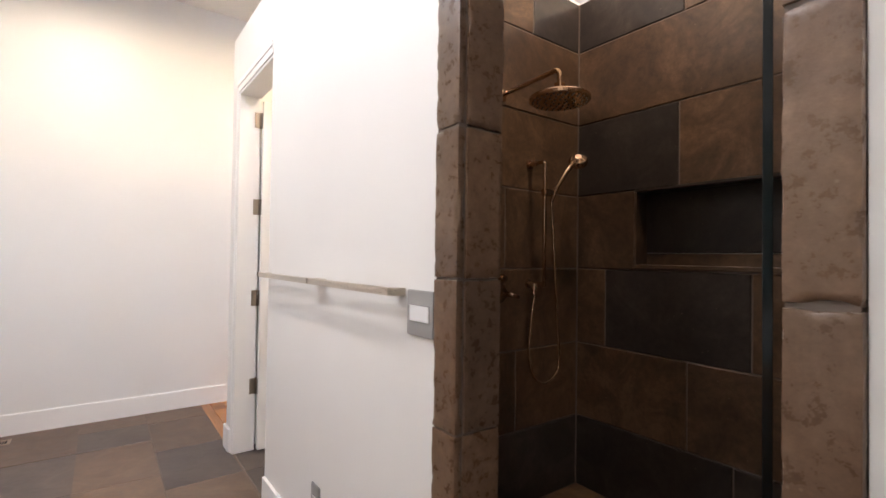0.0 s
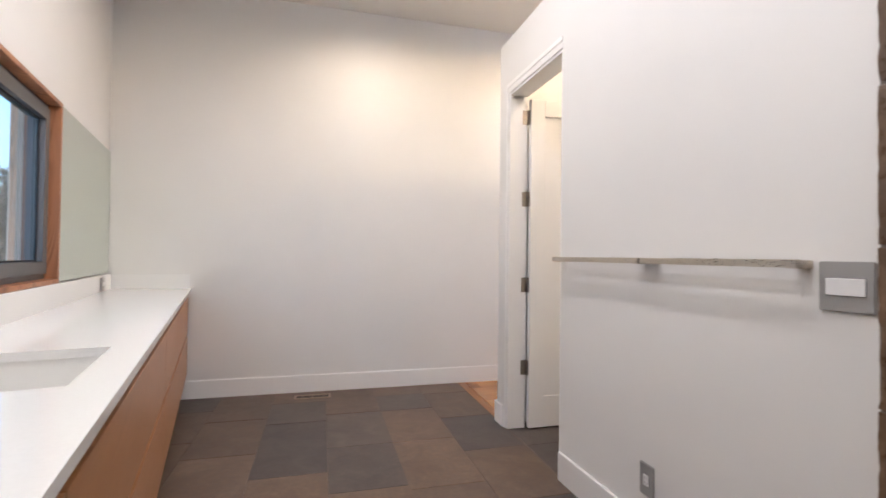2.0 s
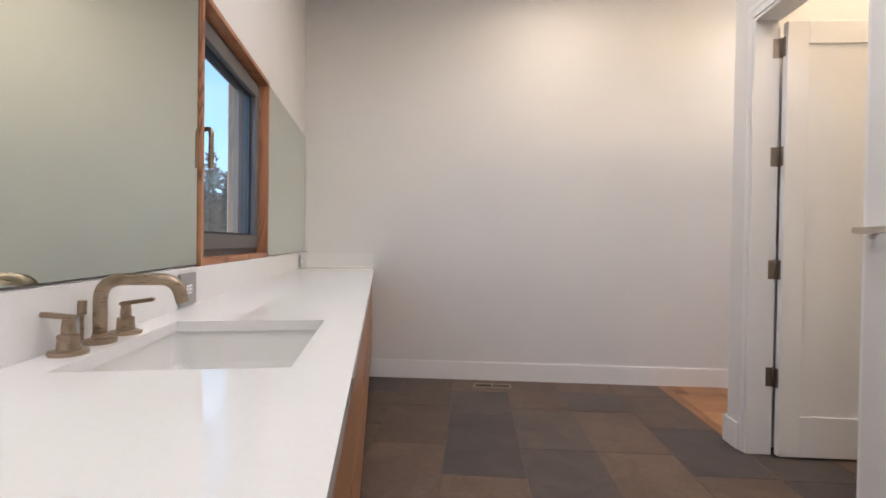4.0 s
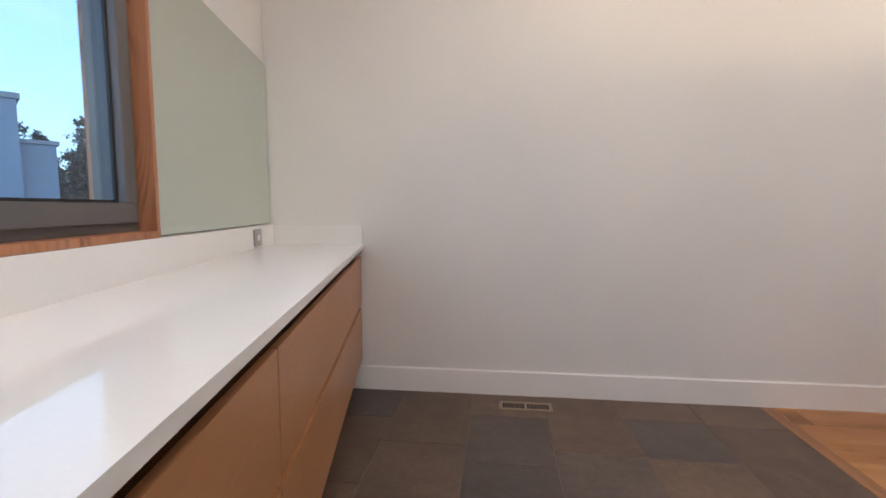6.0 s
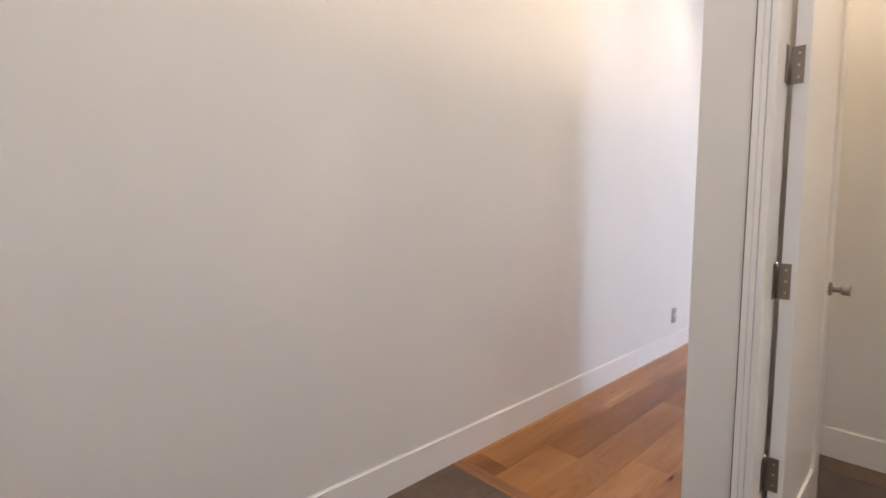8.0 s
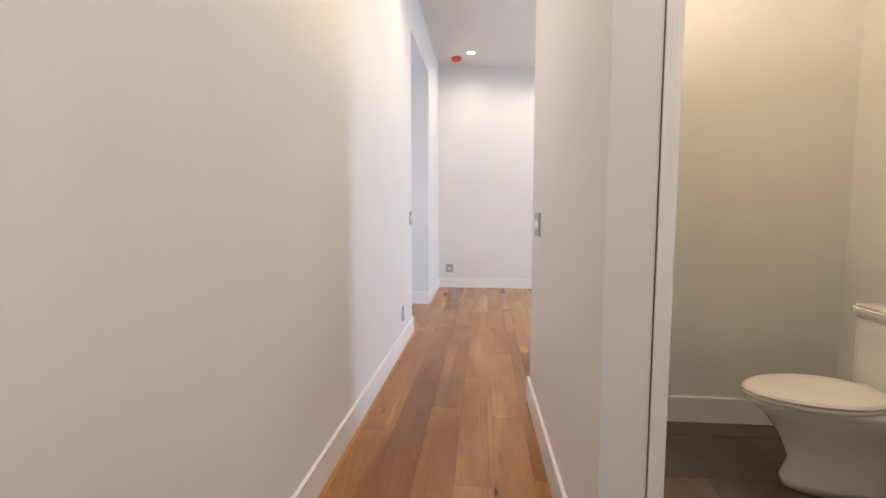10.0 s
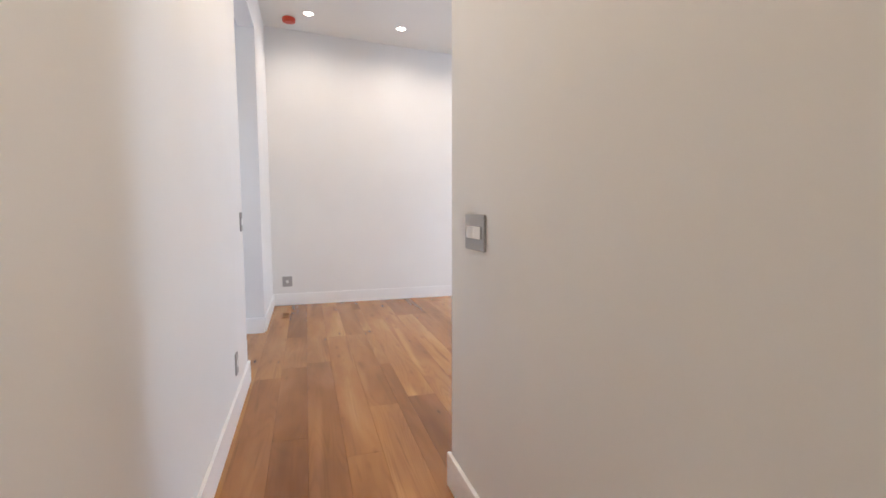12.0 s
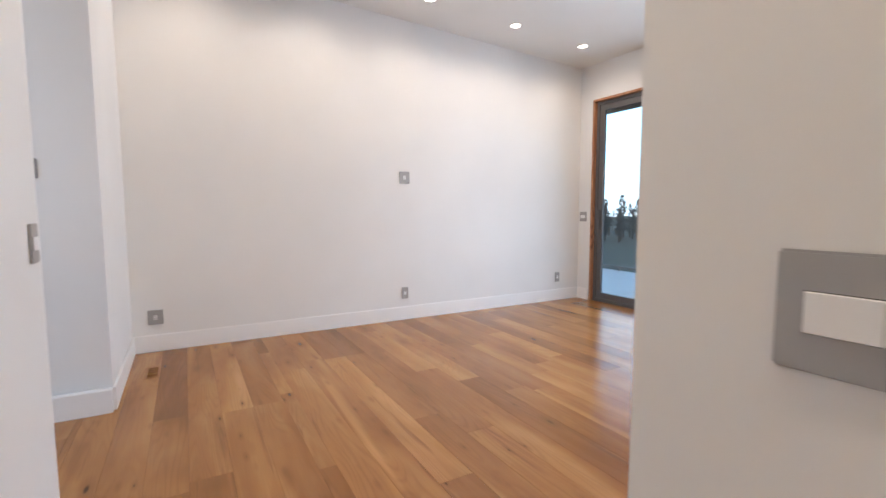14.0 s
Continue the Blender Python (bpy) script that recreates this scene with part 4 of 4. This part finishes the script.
tagged(part("nozzles", nozzles, M_RUBBER, hd_, "small dark spray nozzles"), "small dark spray nozzles", kind="stuff")

rail = thing("hand_shower", pose(1.86, SL, 1.14), "bronze hand shower on a slide bar with metal hose", "hand shower")
part("bar", tube(bend((0, -0.002, 0.588), (0, -0.10, 0.588), (0, -0.10, 0.3), 0.022)[:-1] + [(0, -0.10, 0.3), (0, -0.10, -0.008)], 0.0085), M_COPPER, rail, smooth=True)
for z, reach in ((0.588, 0.045), (0.0, 0.104)):
    part("bracket", moved(lathe([(0.022, 0), (0.022, 0.006), (0.0125, 0.009), (0.0125, reach), (0.0005, reach)]), Matrix.Translation((0, 0, z)) @ Matrix.Rotation(radians(90), 4, "X")), M_COPPER, rail)
part("outlet", moved(lathe([(0.016, 0), (0.016, 0.03), (0.010, 0.034), (0.010, 0.05), (0.0005, 0.05)]), Matrix.Translation((-0.012, -0.05, 0.004)) @ Matrix.Rotation(radians(180), 4, "X")), M_COPPER, rail)
part("slider", moved(box(-0.016, -0.02, -0.016, 0.05, 0.014, 0.016, 0.006, 2), Matrix.Translation((0, -0.10, 0.44))), M_COPPER, rail)
part("handset", tube([(0.035, -0.112, 0.40), (0.06, -0.118, 0.46), (0.12, -0.13, 0.55), (0.165, -0.14, 0.60)], [0.0085, 0.0095, 0.012, 0.016]), M_COPPER, rail, smooth=True)
part("handset_face", moved(lathe([(0.016, 0.034), (0.040, 0.02), (0.046, 0.006), (0.046, -0.006), (0.042, -0.011), (0.0005, -0.011)]), Matrix.Translation((0.19, -0.146, 0.606)) @ Matrix.Rotation(radians(38), 4, "X") @ Matrix.Rotation(radians(-38), 4, "Y")), M_COPPER, rail)
hose = [(0.034, -0.112, 0.40), (0.05, -0.112, 0.22), (0.072, -0.11, 0.0), (0.10, -0.105, -0.24), (0.113, -0.10, -0.36), (0.095, -0.10, -0.43), (0.02, -0.10, -0.467), (-0.055, -0.10, -0.435), (-0.09, -0.10, -0.36), (-0.085, -0.09, -0.27), (-0.045, -0.07, -0.13), (-0.012, -0.055, -0.045)]
fine = []
for i in range(len(hose) - 1):
    p0, p1, p2, p3 = (Vector(hose[max(0, min(len(hose) - 1, i + k))]) for k in (-1, 0, 1, 2))
    for t in (0, 0.25, 0.5, 0.75):
        fine.append(0.5 * ((2 * p1) + (p2 - p0) * t + (2 * p0 - 5 * p1 + 4 * p2 - p3) * t * t + (3 * p1 - p0 - 3 * p2 + p3) * t ** 3))
part("hose", tube(fine, 0.0056, 10), M_COPPER, rail, "metal hose", True)
valve = thing("shower_valve", pose(1.655, SL, 1.10), "bronze shower valve with a short lever", "valve")
part("valve_plate", moved(lathe([(0.05, 0), (0.05, 0.006), (0.028, 0.010), (0.026, 0.04), (0.0005, 0.04)]), Matrix.Rotation(radians(90), 4, "X")), M_COPPER, valve)
part("lever", tube([(0, -0.035, 0), (0.0, -0.09, 0.0), (0.035, -0.105, -0.012)], [0.011, 0.012, 0.007]), M_COPPER, valve, smooth=True)
part("diverter", moved(lathe([(0.022, 0), (0.022, 0.03), (0.014, 0.032), (0.014, 0.05), (0.0005, 0.05)]), Matrix.Translation((0, 0, 0.07)) @ Matrix.Rotation(radians(90), 4, "X")), M_COPPER, valve)

gd = thing("glass_shower_door", pose(0.945, 0.497, 0.09, 0, 0, 18.6), "frameless glass shower door swung open inwards", "shower door")
gp = part("pane", box(0.002, -0.005, 0.0, 0.60, 0.005, 2.1), M_GLASS, gd)
gp.visible_shadow = False
part("edge_strip", box(-0.002, -0.0065, 0.0, 0.002, 0.0065, 2.1, 0.0008), M_GLASSEDGE, gd, "dark polished glass edge")
part("outer_edge", box(0.600, -0.0055, 0.0, 0.603, 0.0055, 2.1), M_GLASSEDGE, gd, "dark polished glass edge")
for z in (0.25, 1.85):
    part("glass_hinge", boxes((-0.02, -0.02, z, 0.035, -0.007, z + 0.08), (-0.075, -0.038, z, -0.02, -0.025, z + 0.08), bev=0.002), M_BRONZE, gd, "bronze glass hinge")

# ---- bedroom sliding door ----
SX0, SX1, SZ = 3.9, 6.43, 2.62
sl = thing("window_slider", pose(0, YW, 0), "dark metal sliding glass door with fir lining", "sliding door")
tagged(sl, kind="structure")
for n, r in (("lining_head", (SX0, -0.15, SZ - 0.03, SX1, 0.006, SZ)), ("lining_jamb", (SX1 - 0.03, -0.15, 0, SX1, 0.006, SZ - 0.03)), ("lining_jamb", (SX0, -0.15, 0, SX0 + 0.03, 0.006, SZ - 0.03))):
    part(n, box(*r, 0.0015), M_FRAMEWOOD, sl)


def slide_frame(x0, x1, z0, z1, y0, y1, w):
    return boxes((x0, y0, z0, x1, y1, z0 + w), (x0, y0, z1 - w, x1, y1, z1), (x0, y0, z0 + w, x0 + w, y1, z1 - w), (x1 - w, y0, z0 + w, x1, y1, z1 - w), bev=0.002)


part("metal_frame", slide_frame(SX0 + 0.03, SX1 - 0.03, 0.0, SZ - 0.03, -0.14, -0.04, 0.04), M_ALU, sl)
for x0, x1, y in ((SX0 + 0.07, 5.15, -0.125), (5.09, SX1 - 0.07, -0.075)):
    s_ = part("sash", slide_frame(x0, x1, 0.04, SZ - 0.07, y - 0.02, y + 0.02, 0.075), M_ALU, sl)
    p_ = part("pane", box(x0 + 0.07, y - 0.003, 0.11, x1 - 0.07, y + 0.003, SZ - 0.14), M_GLASS, s_)
    p_.visible_shadow = False
part("pull_handle", tube([(SX1 - 0.105, -0.055, 0.95), (SX1 - 0.105, -0.02, 0.95), (SX1 - 0.105, -0.02, 1.2), (SX1 - 0.105, -0.055, 1.2)], 0.008), M_ALU, sl)

# ---- outdoors ----
M_GRASS = mat("dusk_grass", (0.05, 0.07, 0.035), 0.95)
link(M_GRASS, ramp(M_GRASS, noise_tex(M_GRASS, coords(M_GRASS), 0.6, 8), [(0.3, (0.03, 0.045, 0.022)), (0.7, (0.09, 0.095, 0.05))]), principled(M_GRASS).inputs["Base Color"])
structure("ground", box(-600, -600, -3.2, 600, 600, -3.0), M_GRASS, "grassy ground falling away below the house", "ground")
M_SKYGLOW = mat("evening_sky_glow", (0, 0, 0), 1.0)
_g = node(M_SKYGLOW, "ShaderNodeNewGeometry")
_sep = node(M_SKYGLOW, "ShaderNodeSeparateXYZ")
link(M_SKYGLOW, _g.outputs["Position"], _sep.inputs[0])
_mr = node(M_SKYGLOW, "ShaderNodeMapRange")
_mr.inputs["From Min"].default_value, _mr.inputs["From Max"].default_value = 0.0, 130.0
link(M_SKYGLOW, _sep.outputs["Z"], _mr.inputs["Value"])
_c = ramp(M_SKYGLOW, _mr.outputs[0], [(0.0, (0.62, 0.84, 1.0)), (0.25, (0.40, 0.74, 1.0)), (0.9, (0.19, 0.48, 0.92))])
_cl = noise_tex(M_SKYGLOW, coords(M_SKYGLOW, (0.02, 0.02, 0.07)), 1.0, 5, 0.55)
_c = mix(M_SKYGLOW, mix(M_SKYGLOW, 0.5, (0, 0, 0), ramp(M_SKYGLOW, _cl, [(0.5, (0, 0, 0)), (0.75, (0.8, 0.8, 0.8))])), _c, (0.42, 0.68, 0.86))
link(M_SKYGLOW, _c, principled(M_SKYGLOW).inputs["Emission Color"])
_af = node(M_SKYGLOW, "ShaderNodeMapRange")
for _k, _n in (("From Min", 40.0), ("From Max", -120.0), ("To Min", 1.8), ("To Max", 3.6)):
    _af.inputs[_k].default_value = _n
link(M_SKYGLOW, _sep.outputs["Y"], _af.inputs["Value"])
link(M_SKYGLOW, _af.outputs[0], principled(M_SKYGLOW).inputs["Emission Strength"])
bd = bmesh.new()
ring = [(260 * math.cos(radians(a)), 260 * math.sin(radians(a))) for a in range(80, 361, 5)]
lo = [bd.verts.new((x, y, -4)) for x, y in ring]
hi = [bd.verts.new((x, y, 170)) for x, y in ring]
for k in range(len(ring) - 1):
    bd.faces.new((lo[k], lo[k + 1], hi[k + 1], hi[k]))
structure("backdrop", bd, M_SKYGLOW, "pale blue evening sky with thin cloud", "sky")
M_DECK = painted("pale_deck_paint", (0.62, 0.64, 0.66), 0.5)
structure("balcony_floor", box(2.2, YW - 3.0, -0.16, 10.5, YW - 0.16, -0.04), M_DECK, "pale balcony deck", "balcony")
M_SOFFIT = wood("stained_soffit_boards", [(0.10, 0.05, 0.03), (0.14, 0.07, 0.04), (0.19, 0.10, 0.06)], "x", 1.0, 0.6, False, False)
structure("balcony_roof", box(2.2, YW - 3.0, 3.15, 10.5, YW - 0.16, 3.5), M_SOFFIT, "dark timber balcony roof soffit", "roof")
balcony_rail = thing("balcony_rail", pose(0, YW - 2.95, -0.04), "slim dark metal cable railing on the balcony edge", "railing")
part("top_rail", box(2.3, -0.02, 0.06, 10.4, 0.02, 0.10, 0.003), M_ALU, balcony_rail)
for _x in (2.4, 4.4, 6.4, 8.4, 10.3):
    part("post", box(_x - 0.02, -0.018, 0, _x + 0.02, 0.018, 0.06, 0.002), M_ALU, balcony_rail)
M_BARK = mat("bark", (0.07, 0.05, 0.04), 0.9)
M_NEEDLE = mat("hazed_pine_needles", (0.035, 0.055, 0.032), 0.8)
# bluish dusk haze is mixed into the green of the needles
link(M_NEEDLE, ramp(M_NEEDLE, noise_tex(M_NEEDLE, coords(M_NEEDLE), 1.2, 3), [(0.3, (0.045, 0.062, 0.066)), (0.7, (0.085, 0.105, 0.10))]), principled(M_NEEDLE).inputs["Base Color"])


def pine(seed, height, spread):
    """A ponderosa: bare lower trunk, upturned limbs, each with round tufts of needles at its end."""
    r = random.Random(seed)
    t = thing("pine_tree", pose(0, 0, -300), "tall dark pine tree against the evening sky", "tree", "pines beyond the house")
    part("trunk", tube([(0, 0, 0), (r.uniform(-.2, .2), r.uniform(-.2, .2), height * .5), (r.uniform(-.3, .3), r.uniform(-.3, .3), height)], [0.30, 0.2, 0.04], 8), M_BARK, t)
    bm, limbs = bmesh.new(), bmesh.new()
    z = height * r.uniform(0.16, 0.26)
    while z < height:
        k = 1 - z / height
        reach = spread * (k ** 0.55) * r.uniform(0.55, 1.1) + 0.3
        for b in range(r.randint(2, 4)):
            a = r.uniform(0, 6.283)
            ln = reach * r.uniform(0.5, 1.1)
            d = Vector((math.cos(a), math.sin(a), 0))
            rise = r.uniform(-0.1, 0.45)
            tip = Vector((0, 0, z)) + d * ln + Vector((0, 0, rise * ln))
            side = Vector((-d.y, d.x, 0)) * 0.035
            limbs.faces.new([limbs.verts.new(p) for p in (Vector((0, 0, z)) - side, Vector((0, 0, z)) + side, tip)])
            for i in range(max(2, int(ln * 2.2))):
                f = 1 - 0.6 * r.random() ** 1.5
                c = Vector((0, 0, z)) + (tip - Vector((0, 0, z))) * f + Vector((r.uniform(-.3, .3), r.uniform(-.3, .3), r.uniform(-.15, .25)))
                rad = r.uniform(0.26, 0.5)
                for q in range(9):
                    u = Vector((r.gauss(0, 1), r.gauss(0, 1), r.gauss(0.25, .8))).normalized()
                    w = Vector((r.gauss(0, 1), r.gauss(0, 1), r.gauss(0, 1))).cross(u).normalized() * rad * 0.2
                    bm.faces.new([bm.verts.new(c + o) for o in (w * 0.3, u * rad * 0.6 + w, u * rad, u * rad * 0.6 - w)])
        z += r.uniform(0.22, 0.42)
    crown = part("crown", bm, M_NEEDLE, t)
    part("limbs", limbs, M_BARK, t)
    return t


protos = [pine(3, 13.0, 2.3), pine(8, 16.0, 2.6), pine(14, 11.0, 2.0)]
rtree = random.Random(4)
spots = []
for i in range(215):
    a = radians(rtree.uniform(24, 54))
    d = rtree.uniform(56, 112)
    spots.append((-1.7 - math.sin(a) * d, 3 + math.cos(a) * d))
for i in range(80):
    a = radians(rtree.uniform(31, 49))
    d = rtree.uniform(55, 120)
    spots.append((6 + math.sin(a) * d, -1 - math.cos(a) * d))
for i, (x, y) in enumerate(spots):
    p = protos[i % 3]
    m = pose(x, y, -3.2, 0, 0, rtree.uniform(0, 360)) @ Matrix.Scale(rtree.uniform(0.70, 0.95) if y > 0 else rtree.uniform(0.30, 0.44), 4)
    if i < 3:
        p.matrix_basis = m
    else:
        c = p.copy()
        scene.collection.objects.link(c)
        c.matrix_basis = m
        for ch in p.children:
            k = ch.copy()
            scene.collection.objects.link(k)
            k.parent = c

house = thing("neighbour_house", pose(-22.25, 16.2, -3.0, 0, 0, 53), "pale neighbouring house with a gabled roof", "house")
# white walls, with the blue of the dusk light put into their colour
M_PALE = painted("dusk_tinted_house_paint", (0.30, 0.35, 0.42), 0.8)
M_ROOF = mat("pale_metal_roof", (0.30, 0.33, 0.36), 0.6)
part("wall", box(-3.3, -3, 0, 3.3, 3, 8.0), M_PALE, house)
part("annex_wall", box(3.302, -2.4, 0, 4.4, 2.6, 6.5), M_PALE, house)
part("roof", prism([(-3.4, -3.1), (3.4, -3.1), (3.4, 3.1), (-3.4, 3.1)], 8.0, 8.2), M_ROOF, house)
part("annex_roof", prism([(3.31, -2.5), (4.5, -2.5), (4.5, 2.7), (3.31, 2.7)], 6.5, 6.65), M_ROOF, house)
for x in (-2.0, 1.6):
    w_ = part("window", box(x - 0.6, -3.06, 1.6, x + 0.6, -2.98, 2.9), M_TRIM, house)
    part("window_pane", box(x - 0.5, -3.08, 1.7, x + 0.5, -3.05, 2.8), M_GLASSEDGE, w_)

# daylight through the openings
window_light((4.45, YW - 0.2, 1.3), (4.1, 3, 1.2), 1.0, 2.3, W_SLIDE, BLUE)
window_light((4.25, 6.66, 1.6), (4.25, 4, 1.4), 1.6, 1.8, W_LAND, (0.62, 0.78, 1.0))
